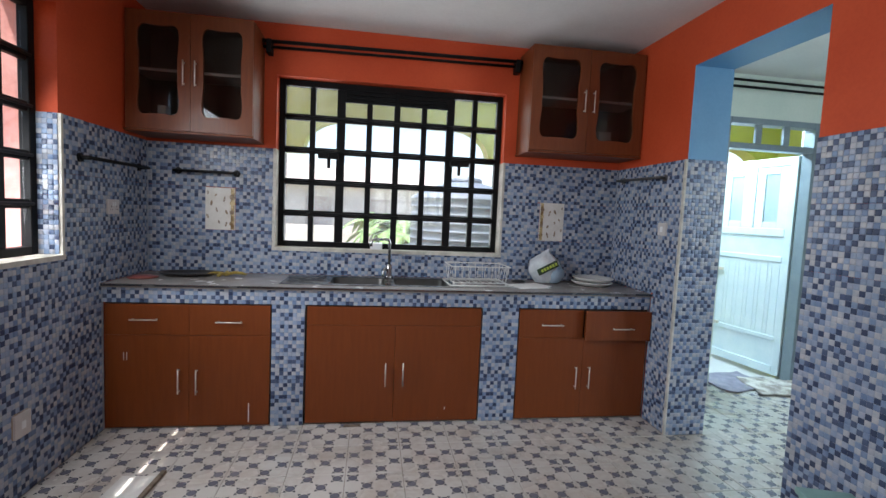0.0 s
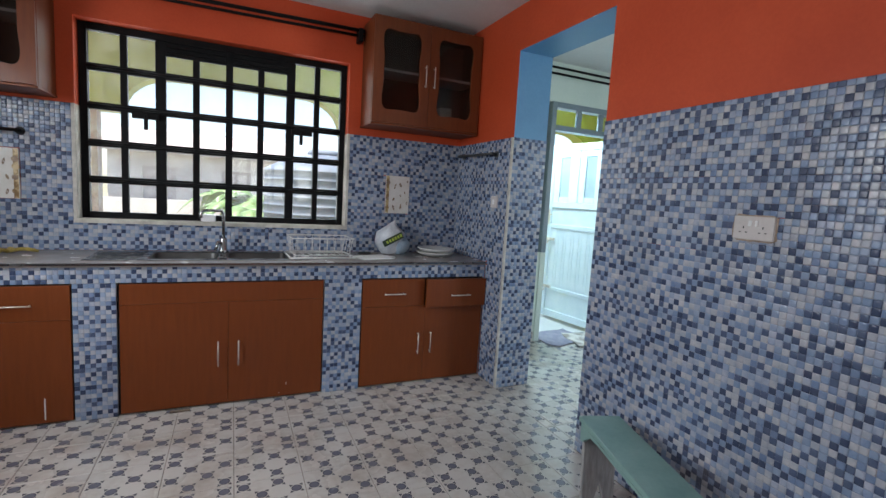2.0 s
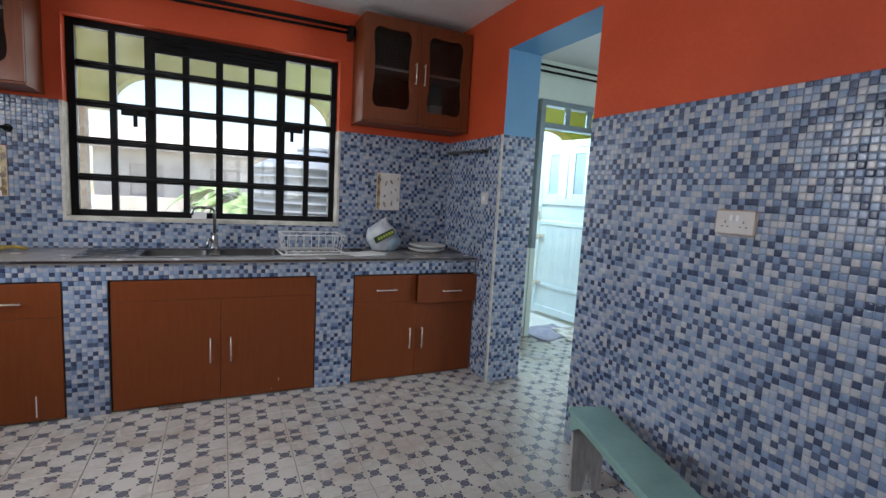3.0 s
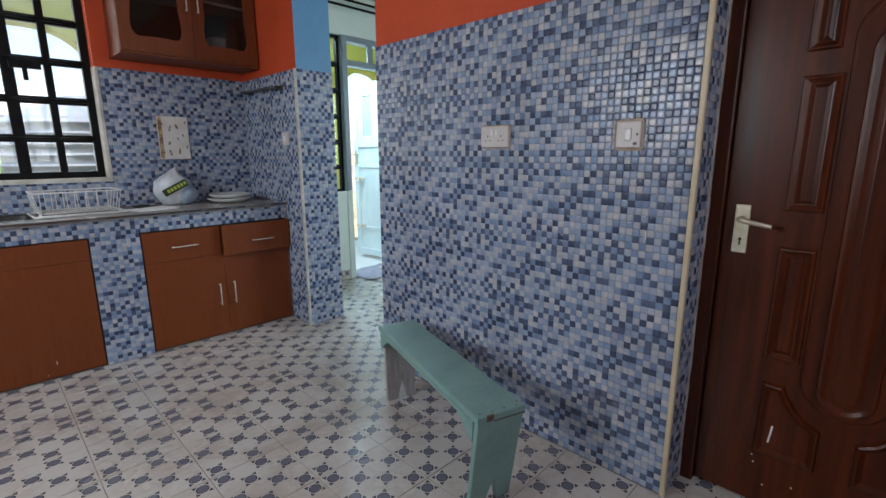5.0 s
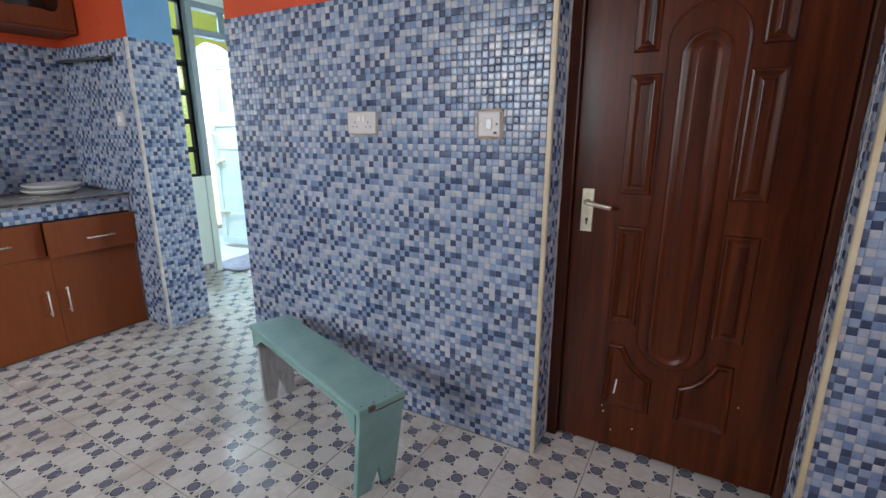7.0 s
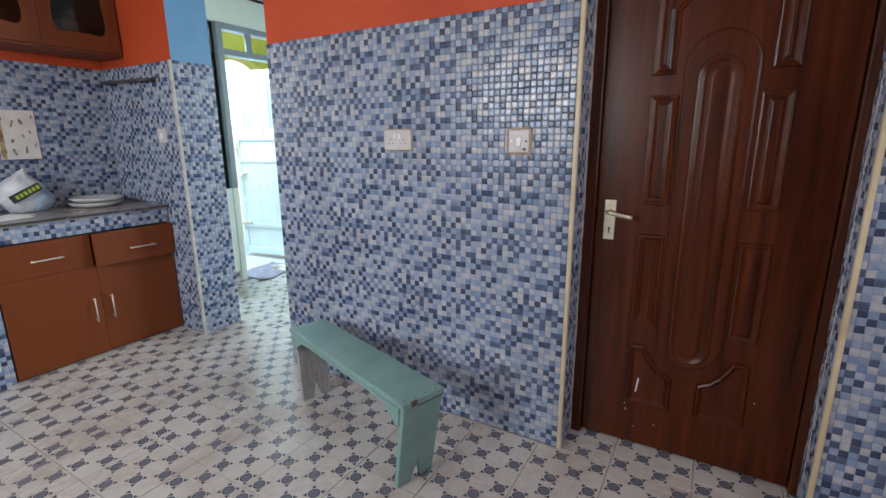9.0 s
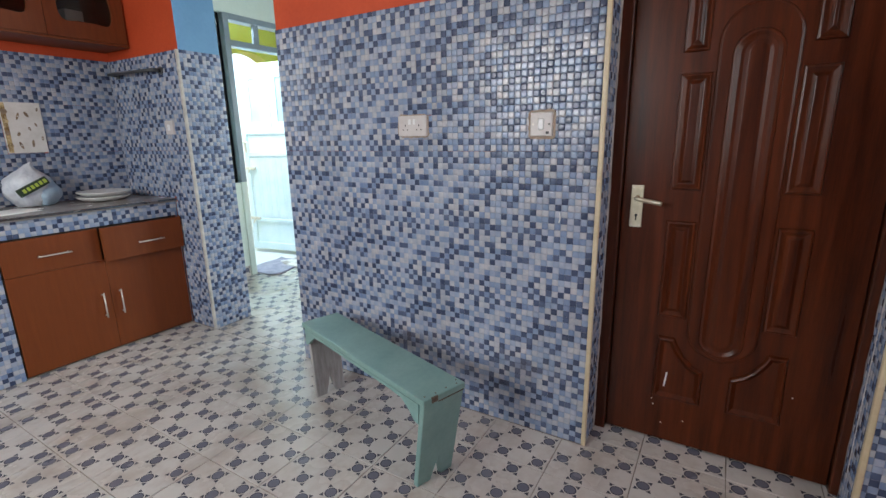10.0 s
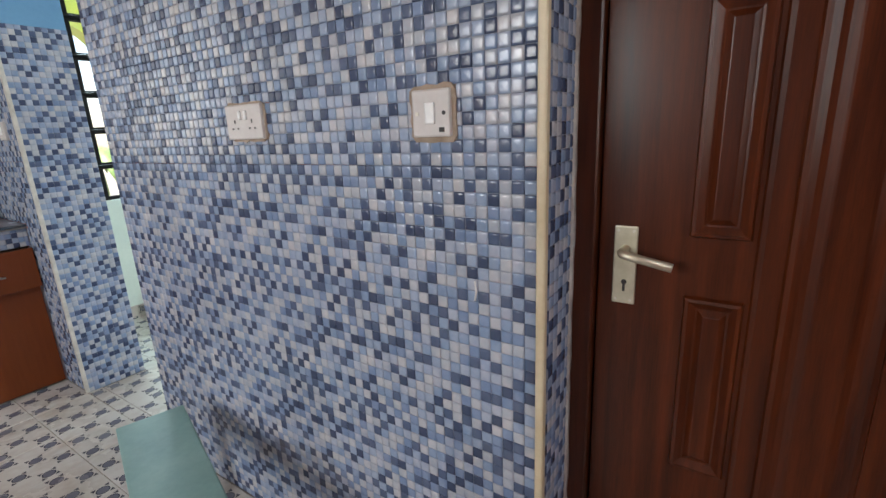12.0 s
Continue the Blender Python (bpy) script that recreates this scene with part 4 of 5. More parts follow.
# ---- sockets and switches ----
def wall_plate(name, m, w, h, label, kind, mortar=0.012):
    """Local x along the wall, z up, y out of the wall towards the room is -y."""
    t = thing(name, label, "switch" if kind == "switch" else "socket", m)
    if mortar:
        r = random.Random(len(label))
        bm = bmesh.new()
        n = 28
        ring = []
        for k in range(n):
            a = 2 * math.pi * k / n
            c, s = math.cos(a), math.sin(a)
            q = max(abs(c) / (w / 2 + mortar), abs(s) / (h / 2 + mortar))
            j = 1 + r.uniform(-0.04, 0.05)
            ring.append(bm.verts.new((c / q * j, -0.003, s / q * j)))
        f = bm.faces.new(ring)
        ext = bmesh.ops.extrude_face_region(bm, geom=[f])
        bmesh.ops.translate(bm, verts=[g for g in ext["geom"] if isinstance(g, bmesh.types.BMVert)], vec=(0, 0.012, 0))
        part("mortar", bm, MORTAR, t, "rough brown mortar round the plate")
    p = part("plate", box(-w / 2, w / 2, -0.012, 0.001, -h / 2, h / 2, 0.004, 2), PLASTIC, t)
    if kind == "socket":
        for sx in (-1, 1):
            cx = sx * w * 0.24
            part("rocker", box(sx * 0.012 - 0.006, sx * 0.012 + 0.006, -0.0155, -0.011, 0.006, 0.028, 0.0015), WHITE, p)
            for dx, dz, ww, hh in ((0, 0.002, 0.004, 0.009), (-0.011, -0.016, 0.007, 0.004), (0.011, -0.016, 0.007, 0.004)):
                part("slot", box(cx + dx - ww / 2, cx + dx + ww / 2, -0.0128, -0.011, dz - hh / 2, dz + hh / 2), DARK, p)
    elif kind == "switch":
        part("rocker", box(-0.011, 0.011, -0.0165, -0.011, -0.02, 0.02, 0.003, 2), WHITE, p)
        for sx in (-1, 1):
            part("screw", rod(bmesh.new(), [(sx * w * 0.36, -0.0135, 0), (sx * w * 0.36, -0.011, 0)], 0.004, 8), NICKEL if sx < 0 else DARK, p)
        part("crack", box(w * 0.22, w * 0.36, -0.0128, -0.011, -h * 0.40, -h * 0.30), DARK, p, "broken corner")
    else:
        part("rocker", box(-0.012, 0.012, -0.0165, -0.011, -0.018, 0.018, 0.003, 2), WHITE, p)
    return t


ON_RIGHT = lambda y, z: Matrix.Translation((XR, y, z)) @ pose(0, 0, 0, 0, 0, -90)
ON_LEFT = lambda y, z: Matrix.Translation((XL, y, z)) @ pose(0, 0, 0, 0, 0, 90)
wall_plate("wall_socket", ON_RIGHT(1.092, 1.308), 0.147, 0.087, "off-white double socket in the blue mosaic wall", "socket", 0.006)
wall_plate("light_switch", ON_RIGHT(0.508, 1.300), 0.086, 0.088, "cracked off-white switch set in rough brown mortar", "switch", 0.009)
wall_plate("light_switch", ON_RIGHT(-0.655, 1.315), 0.086, 0.088, "off-white switch in brown mortar beyond the door", "switch", 0.012)
wall_plate("wall_socket", ON_RIGHT(2.972, 1.345), 0.085, 0.085, "small off-white outlet plate above the worktop", "plain", 0.0)
wall_plate("wall_socket", ON_LEFT(3.165, 1.335), 0.12, 0.088, "off-white double socket above the worktop", "socket", 0.0)
wall_plate("wall_socket", ON_LEFT(2.40, 0.34), 0.10, 0.11, "off-white socket plate low on the mosaic wall", "plain", 0.004)

# ---- printed picture tiles ----
PICTURE = surface("cream_picture_tile", (0.62, 0.58, 0.52), (0.76, 0.73, 0.69), 0.2, 7, 50, 0.03)
PRINT = surface("brown_printed_motif", (0.16, 0.11, 0.08), (0.34, 0.24, 0.15), 0.25, 25, 80, 0.0)
GOLD = surface("ochre_printed_motif", (0.20, 0.12, 0.05), (0.56, 0.42, 0.22), 0.25, 30, 120, 0.0, contrast=(0.38, 0.62))


def picture_tile(x, z, seed, flip):
    t = thing("picture_tile", "cream wall tile printed with small brown kitchen motifs", "tile", pose(x, YB, z), group="picture tiles in the mosaic wall")
    part("tile", box(0.001, 0.199, -0.010, 0.004, 0.001, 0.299, 0.003, 2), PICTURE, t)
    r = random.Random(seed)
    for k in range(9):
        px, pz = 0.065 + 0.052 * (k % 3) + r.uniform(-0.012, 0.014), 0.04 + 0.028 * k + r.uniform(-0.012, 0.012)
        if flip:
            px = 0.2 - px
        a, ln, w = r.uniform(0.9, 2.1), r.uniform(0.009, 0.024), r.uniform(0.004, 0.008)
        bm = bmesh.new()
        ring = [bm.verts.new((px + ln * math.cos(q) * math.cos(a) - w * math.sin(q) * math.sin(a), -0.0112, pz + ln * math.cos(q) * math.sin(a) + w * math.sin(q) * math.cos(a) * (1 + 0.5 * math.cos(q)))) for q in (2 * math.pi * i / 12 for i in range(12))]
        f = bm.faces.new(ring)
        ext = bmesh.ops.extrude_face_region(bm, geom=[f])
        bmesh.ops.translate(bm, verts=[g for g in ext["geom"] if isinstance(g, bmesh.types.BMVert)], vec=(0, 0.002, 0))
        m = part("motif", bm, PRINT, t)
        if k % 2 == 0:
            part("motif_centre", rod(bmesh.new(), [(px, -0.0118, pz), (px, -0.0105, pz)], w * 0.55, 8), PICTURE, m)
    ex = 0.172 if flip else 0.004
    part("border_strip", box(ex, ex + 0.024, -0.0108, -0.009, 0.004, 0.296), GOLD, t, "mottled ochre border")
    for k in range(4):
        px, pz = ex + 0.012 + (r.uniform(-0.010, 0.0) if flip else r.uniform(0.0, 0.010)), 0.05 + 0.065 * k + r.uniform(-0.015, 0.015)
        part("border_motif", rod(bmesh.new(), [(px, -0.0116, pz), (px, -0.009, pz)], r.uniform(0.010, 0.019), 11), PRINT if k % 2 else GOLD, t)
    return t


picture_tile(-1.125, 1.197, 3, True)
picture_tile(1.345, 1.205, 5, False)

# ---- sink and tap ----
sink = thing("sink", "double-bowl stainless steel sink with drainer", "sink", pose(0, 0, 0))
bm = bmesh.new()
for x0, x1, y0, y1 in ((-0.53, -0.225, 3.145, 3.555), (0.59, 0.65, 3.145, 3.555), (-0.225, 0.59, 3.145, 3.20), (-0.225, 0.59, 3.50, 3.555), (0.155, 0.205, 3.20, 3.50)):
    block(bm, x0, x1, y0, y1, 0.8895, 0.8925)
for k in range(7):
    block(bm, -0.50, -0.27, 3.20 + k * 0.045, 3.212 + k * 0.045, 0.892, 0.8945, 0.001)
part("rim", bm, STEEL, sink)
for x0, x1 in ((-0.225, 0.155), (0.205, 0.59)):
    bm = bmesh.new()
    rings = []
    for inset, z in ((0.0, 0.8935), (0.006, 0.885), (0.012, 0.76), (0.03, 0.735), (0.09, 0.731)):
        ring = []
        rr = 0.05
        for cx, cy, a0 in ((x1 - inset - rr, 3.50 - inset - rr, 0), (x0 + inset + rr, 3.50 - inset - rr, 90), (x0 + inset + rr, 3.20 + inset + rr, 180), (x1 - inset - rr, 3.20 + inset + rr, 270)):
            for k in range(5):
                a = radians(a0 + 22.5 * k)
                ring.append(bm.verts.new((cx + rr * math.cos(a), cy + rr * math.sin(a), z)))
        rings.append(ring)
    for q, s in zip(rings, rings[1:]):
        for k in range(len(q)):
            f = bm.faces.new((q[k], q[(k + 1) % len(q)], s[(k + 1) % len(q)], s[k]))
            f.smooth = True
    bm.faces.new(rings[-1])
    b = part("bowl", bm, SHADEDSTEEL, sink, "steel bowl with its inner shade put into the colour")
    sol = b.modifiers.new("thick", "SOLIDIFY")
    sol.thickness, sol.offset = 0.0015, -1
    part("drain", lathe(bmesh.new(), [(0.03, 0.0), (0.034, 0.003), (0.018, 0.004)], ((x0 + x1) / 2, 3.35, 0.732), 16), CHROME, b)

tap = thing("tap", "chrome square-necked sink tap with a side lever", "tap", pose(0.178, 3.525, 0.8925))
part("base", lathe(bmesh.new(), [(0.032, 0), (0.032, 0.01), (0.024, 0.02), (0.022, 0.09), (0.016, 0.10)], sides=18), CHROME, tap)
part("spout", rod(bmesh.new(), bend([(0, 0, 0.09), (0, 0, 0.285), (-0.135, -0.06, 0.285), (-0.135, -0.06, 0.235)], 0.035), 0.0105, 10), CHROME, tap)
part("lever", rod(bmesh.new(), bend([(-0.01, -0.01, 0.06), (-0.035, -0.045, 0.075), (-0.045, -0.075, 0.02)], 0.015), 0.011, 8), CHROME, tap)
soap = tagged(part("soap_box", box(0.035, 0.125, 3.625, 3.68, 1.0895, 1.14, 0.008, 2), WHITE), "small white plastic box on the window sill", "box")

# ---- wire dish rack ----
rack = thing("dish_rack", "white wire dish rack on the worktop", "dish rack", pose(0.595, 3.195, 0.893, 0, 0, 2))
RW, RD, RH = 0.415, 0.27, 0.135
WIRE = surface("white_coated_wire", (0.62, 0.60, 0.57), (0.76, 0.74, 0.71), 0.4, 20, 60, 0.05)
part("top_rim", rod(bmesh.new(), [(0, 0, RH), (RW, 0, RH), (RW, RD, RH), (0, RD, RH), (0, 0, RH)], 0.004, 6), WIRE, rack)
part("bottom_rim", rod(bmesh.new(), [(0.02, 0.02, 0.02), (RW - 0.02, 0.02, 0.02), (RW - 0.02, RD - 0.02, 0.02), (0.02, RD - 0.02, 0.02), (0.02, 0.02, 0.02)], 0.0035, 6), WIRE, rack)
for k in range(8):
    x = 0.025 + (RW - 0.05) * k / 7
    for y, y2 in ((0, 0.02), (RD, RD - 0.02)):
        part("upright", rod(bmesh.new(), [(x, y, RH), (x, y2, 0.02)], 0.002, 5), WIRE, rack)
    part("cross_wire", rod(bmesh.new(), [(x, 0.02, 0.02), (x, RD - 0.02, 0.02)], 0.002, 5), WIRE, rack)
for k in range(4):
    y = 0.03 + (RD - 0.06) * k / 3
    for x, x2 in ((0, 0.02), (RW, RW - 0.02)):
        part("upright", rod(bmesh.new(), [(x, y, RH), (x2, y, 0.02)], 0.002, 5), WIRE, rack)
part("foot_rim", rod(bmesh.new(), [(-0.01, -0.015, 0.006), (RW + 0.01, -0.015, 0.006), (RW + 0.01, RD + 0.015, 0.006), (-0.01, RD + 0.015, 0.006), (-0.01, -0.015, 0.006)], 0.006, 6), WIRE, rack, "cream plastic foot rim")
for x in (0.02, RW - 0.02):
    for y in (0.02, RD - 0.02):
        part("foot", rod(bmesh.new(), [(x, y, 0.0), (x, y, 0.02)], 0.006, 6), WIRE, rack)

# ---- things on the worktop ----
BAG = surface("crumpled_white_plastic", (0.50, 0.53, 0.58), (0.76, 0.78, 0.80), 0.4, 14, 60, 0.8, depth=0.012)
BAGBLUE = surface("pale_blue_plastic", (0.28, 0.40, 0.52), (0.42, 0.54, 0.64), 0.4, 12, 60, 0.7, depth=0.01)
LABELG = surface("dark_green_label", (0.012, 0.03, 0.015), (0.03, 0.055, 0.025), 0.35, 10, 60, 0.1)
LIME = surface("lime_print", (0.42, 0.52, 0.06), (0.52, 0.60, 0.10), 0.4, 10, 60, 0.0)


def crumpled_bag(m):
    b = thing("plastic_bag", "crumpled white and blue plastic bag with a dark label", "bag", m)
    r = random.Random(11)

    def blob(sx, sy, sz, off, seed, knot):
        bm = bmesh.new()
        bmesh.ops.create_icosphere(bm, subdivisions=4, radius=1.0)
        for v in bm.verts:
            p = v.co.copy()
            d = 1 + 0.11 * noise.noise(p * 2.2 + Vector((seed, 0, 0))) + 0.05 * noise.noise(p * 6 + Vector((0, seed, 0)))
            q = Vector((p.x * sx, p.y * sy, p.z * sz)) * d
            t = max(0, p.z - 0.35) / 0.65
            q.x *= 1 - knot * t
            q.y *= 1 - knot * t
            q.z = max(q.z, -sz * 0.82)
            q.x += 0.03 * t * t
            v.co = q + Vector(off) + Vector((0, 0, sz * 0.82))
        return bm
    part("bag_body", blob(0.102, 0.08, 0.122, (0, 0, 0), 3.1, 0.80), BAG, b, smooth=True)
    part("bag_fold", blob(0.075, 0.065, 0.075, (0.055, -0.012, 0), 7.7, 0.2), BAGBLUE, b, "pale blue lower fold", smooth=True)
    lab = part("label", box(-0.075, 0.07, -0.0955, -0.080, -0.021, 0.021, 0.006, 2, m=Matrix.Translation((-0.005, 0, 0.105)) @ pose(0, 0, 0, 0, -27, 0)), LABELG, b, "dark green printed label")
    for k in range(6):
        u = -0.052 + k * 0.020
        part("print_bar", box(u, u + 0.013, -0.0975, -0.0945, -0.008, 0.011, m=Matrix.Translation((-0.005, 0, 0.105)) @ pose(0, 0, 0, 0, -27, 0)), LIME, lab)
    return b


crumpled_bag(pose(1.37, 3.51, 0.890) @ Matrix.Scale(1.17, 4))
PAPER = surface("white_paper", (0.74, 0.73, 0.71), (0.84, 0.83, 0.81), 0.8, 6, 60, 0.1)
for k, (x, y, w, d, a) in enumerate(((1.17, 3.285, 0.25, 0.21, 14), (1.22, 3.31, 0.20, 0.17, 26))):
    p = tagged(part("paper_sheet", box(-w / 2, w / 2, -d / 2, d / 2, 0, 0.0018), PAPER), "loose white paper sheet on the worktop", "paper")
    p.matrix_world = pose(x, y, 0.8895 + k * 0.0025, 0, 0, a)
dk = tagged(part("dark_cloth", lathe(bmesh.new(), [(0.05, 0), (0.055, 0.008), (0.035, 0.016), (0.01, 0.018)], sides=14, sx=1.0, sy=0.6), DARK), "small dark crumpled cloth on the worktop", "cloth")
dk.matrix_world = pose(1.16, 3.48, 0.889)

CERAMIC = surface("white_glazed_ceramic", (0.62, 0.61, 0.58), (0.74, 0.73, 0.70), 0.15, 5, 60, 0.02)
for k in range(2):
    plate = tagged(part("plate", lathe(bmesh.new(), [(0.09, 0.0), (0.12, 0.006), (0.148, 0.024), (0.152, 0.031), (0.145, 0.032), (0.118, 0.016), (0.02, 0.010)], sides=40), CERAMIC),
                   "white ceramic dinner plate stacked on the worktop", "plate", "stacked plates")
    plate.matrix_world = pose(1.72 + 0.006 * k, 3.41 - 0.004 * k, 0.8895 + 0.030 * k, 0.4 * k, 0, 20 * k)

TRAYM = surface("dark_enamel_tray", (0.012, 0.011, 0.010), (0.035, 0.03, 0.026), 0.35, 9, 60, 0.1)
tray = tagged(part("tray", lathe(bmesh.new(), [(0.09, 0.002), (0.15, 0.004), (0.19, 0.022), (0.193, 0.024), (0.185, 0.021), (0.145, 0.008), (0.02, 0.006)], sides=40, sy=0.62), TRAYM),
              "dark oval tray lying on the worktop", "tray")
tray.matrix_world = pose(-1.17, 3.44, 0.889, 0, 0, 6)
REDM = surface("faded_red_plastic", (0.22, 0.05, 0.04), (0.34, 0.10, 0.08), 0.5, 9, 60, 0.1)
lidr = tagged(part("pot_lid", lathe(bmesh.new(), [(0.085, 0.001), (0.09, 0.006), (0.06, 0.013), (0.015, 0.015)], sides=28), REDM), "faded red plastic lid on the worktop", "lid")
lidr.matrix_world = pose(-1.395, 3.30, 0.889)

PEEL = surface("browning_banana_peel", (0.20, 0.13, 0.02), (0.46, 0.34, 0.07), 0.6, 20, 80, 0.3)
peel = thing("banana_peel", "browning yellow banana peel on the worktop", "banana peel", pose(-0.93, 3.42, 0.894, 0, 0, 10))
for k, (a, ln) in enumerate(((0.2, 0.13), (1.5, 0.08), (3.0, 0.11), (4.1, 0.07))):
    pts = [(t * ln * math.cos(a), t * ln * math.sin(a), 0.016 + 0.018 * math.sin(math.pi * t) - 0.006 * t) for t in (i / 6 for i in range(7))]
    bm = rod(bmesh.new(), pts, 0.013, 8)
    for v in bm.verts:
        v.co.z = max(0, v.co.z * 0.8 - 0.004)
    part("strip", bm, PEEL, peel, smooth=True)

# ---- floor scraps ----
SCRAP = surface("dusty_scrap", (0.10, 0.07, 0.05), (0.26, 0.20, 0.15), 0.9, 25, 90, 0.5)
bm = box(-0.05, 0.05, -0.014, 0.014, 0, 0.012, 0.003, 1)
for v in bm.verts:
    v.co += 0.006 * noise.noise_vector(v.co * 40)
    v.co.z = max(v.co.z, 0)
s1 = tagged(part("wood_scrap", bm, SCRAP), "small brown wood scrap at the cabinet foot", "scrap")
s1.matrix_world = pose(-0.04, 3.02, 0.001, 0, 0, 4)
off = thing("tile_offcut", "broken grey-white tile offcut on the floor", "tile", pose(-1.0, 2.41, 0.0, 0, 0, -4))
part("slab", box(-0.15, 0.018, -0.16, 0.10, 0.002, 0.010, 0.002, m=pose(0, 0, 0, 1.0, 0, 0)), CERAMIC, off)
st = tagged(part("wood_stick", box(-0.012, 0.012, -0.13, 0.13, 0, 0.018, 0.003), SCRAP), "short rough stick lying on the floor", "stick")
st.matrix_world = pose(-0.967, 2.42, 0.0, 0, 0, -3)

# ---- bench ----
SEAT_Z, SEAT_L, SEAT_W = 0.392, 0.950, 0.195
bench = thing("bench", "low worn teal painted wooden bench by the wall", "bench", pose(1.500, 0.660, 0, 0, 0, -17.9))
GREYLEG = wood("weathered_grey_board", (0.26, 0.25, 0.24), (0.44, 0.42, 0.41), 0.7, (8, 8, 1))
# local y runs along the seat from its near end, x across it
bm = box(-SEAT_W / 2, SEAT_W / 2, 0, SEAT_L, SEAT_Z - 0.024, SEAT_Z, 0.005, 2)
part("seat", bm, TEAL, bench)
for sx in (-1, 1):
    bm = bmesh.new()
    mid, end = SEAT_Z - 0.038, SEAT_Z - 0.104
    pts = [(0.03, SEAT_Z - 0.0245), (SEAT_L - 0.03, SEAT_Z - 0.0245), (SEAT_L - 0.032, end), (SEAT_L - 0.055, end + 0.005), (SEAT_L - 0.085, end + 0.032), (SEAT_L - 0.13, mid - 0.004),
           (SEAT_L - 0.2, mid), (0.2, mid), (0.13, mid - 0.004), (0.085, end + 0.032), (0.06, end + 0.005), (0.036, end)]
    x0 = sx * (SEAT_W / 2 - 0.0095)
    f = bm.faces.new([bm.verts.new((x0 - 0.009, y, z)) for y, z in pts])
    ext = bmesh.ops.extrude_face_region(bm, geom=[f])
    bmesh.ops.translate(bm, verts=[g for g in ext["geom"] if isinstance(g, bmesh.types.BMVert)], vec=(0.018, 0, 0))
    part("apron", bm, TEAL, bench)
for top, foot, flip in ((0.004, 0.068, 1), (SEAT_L - 0.030, SEAT_L - 0.062, -1)):
    # boards that lean in towards the floor, with a notch cut in the foot
    bm = bmesh.new()
    wt, wb = SEAT_W / 2 - 0.020, SEAT_W / 2 - 0.012
    if flip > 0:
        wt = wb = SEAT_W / 2 - 0.004
    h = SEAT_Z - 0.0245
    pts = [(-wt, h), (wt, h), (wb - 0.008, 0.0), (0.030, 0.0), (0.004, 0.095), (-0.022, 0.0), (-wb + 0.008, 0.0)]
    f = bm.faces.new([bm.verts.new((x, top + (foot - top) * (1 - z / h), z)) for x, z in pts])
    ext = bmesh.ops.extrude_face_region(bm, geom=[f])
    bmesh.ops.translate(bm, verts=[g for g in ext["geom"] if isinstance(g, bmesh.types.BMVert)], vec=(0, 0.024, 0))
    bmesh.ops.bevel(bm, geom=list(bm.edges), offset=0.0025, segments=1, affect="EDGES")
    part("leg", bm, TEAL if flip > 0 else GREYLEG, bench, "" if flip > 0 else "bare greyish board leg")
part("chip", box(-0.062, -0.032, -0.0015, 0.006, SEAT_Z - 0.022, SEAT_Z + 0.0008, 0.002), CHIP_AND_JOINT, bench, "chipped bare wood corner")
# dark strip laid over the joint between seat and near leg
part("gap", box(-0.03, 0.09, -0.0008, 0.004, SEAT_Z - 0.0265, SEAT_Z - 0.0235), CHIP_AND_JOINT, bench, "dark strip along the joint under the seat")

for x, y in ((-0.075, 0.022), (-0.030, 0.016), (0.020, 0.019), (0.068, 0.015), (0.082, 0.034)):
    part("nail_head", rod(bmesh.new(), [(x, y, SEAT_Z - 0.001), (x, y, SEAT_Z + 0.0008)], 0.0035, 8), CHIP_AND_JOINT, bench, "dark rusty nail head")

# ---- panelled brown door ----
DX = 2.17
door = thing("door_1", "closed varnished mahogany door with raised panels", "door", pose(0, 0, 0), kind="structure")
bm = bmesh.new()
block(bm, 2.148, 2.245, 0.238, DOOR1 + 0.006, -0.003, DOORTOP + 0.006, 0.004)
block(bm, 2.148, 2.245, DOOR0 - 0.006, -0.538, -0.003, DOORTOP + 0.006, 0.004)
block(bm, 2.148, 2.245, -0.538, 0.238, 2.01, DOORTOP + 0.006, 0.004)
# unseen stops behind the leaf and a threshold bar, added to block lamp light
block(bm, 2.2135, 2.244, 0.215, 0.2385, -0.003, 2.012)
block(bm, 2.2135, 2.244, -0.5385, -0.515, -0.003, 2.012)
block(bm, 2.2135, 2.244, -0.515, 0.215, 1.985, 2.012)
block(bm, 2.2135, 2.244, -0.515, 0.215, -0.003, 0.03)
part("door_frame", bm, FRAMEWOOD, door)
leaf = part("leaf", box(DX, DX + 0.042, -0.535, 0.235, 0.012, 2.006, 0.003), DOORWOOD, door)


def offset_loop(pts, d):
    """A closed line of points moved inwards by d."""
    area = sum(a[0] * b[1] - b[0] * a[1] for a, b in zip(pts, pts[1:] + pts[:1]))
    s = 1 if area > 0 else -1
    out = []
    for a, p, c in zip(pts[-1:] + pts[:-1], pts, pts[1:] + pts[:1]):
        e, f = Vector((p[0] - a[0], p[1] - a[1])).normalized(), Vector((c[0] - p[0], c[1] - p[1])).normalized()
        n1, n2 = Vector((-e.y, e.x)) * s, Vector((-f.y, f.x)) * s
        n = n1 + n2
        n = n / max(0.35, n.length_squared / 2)
        out.append((p[0] + n.x * d, p[1] + n.y * d))
    return out


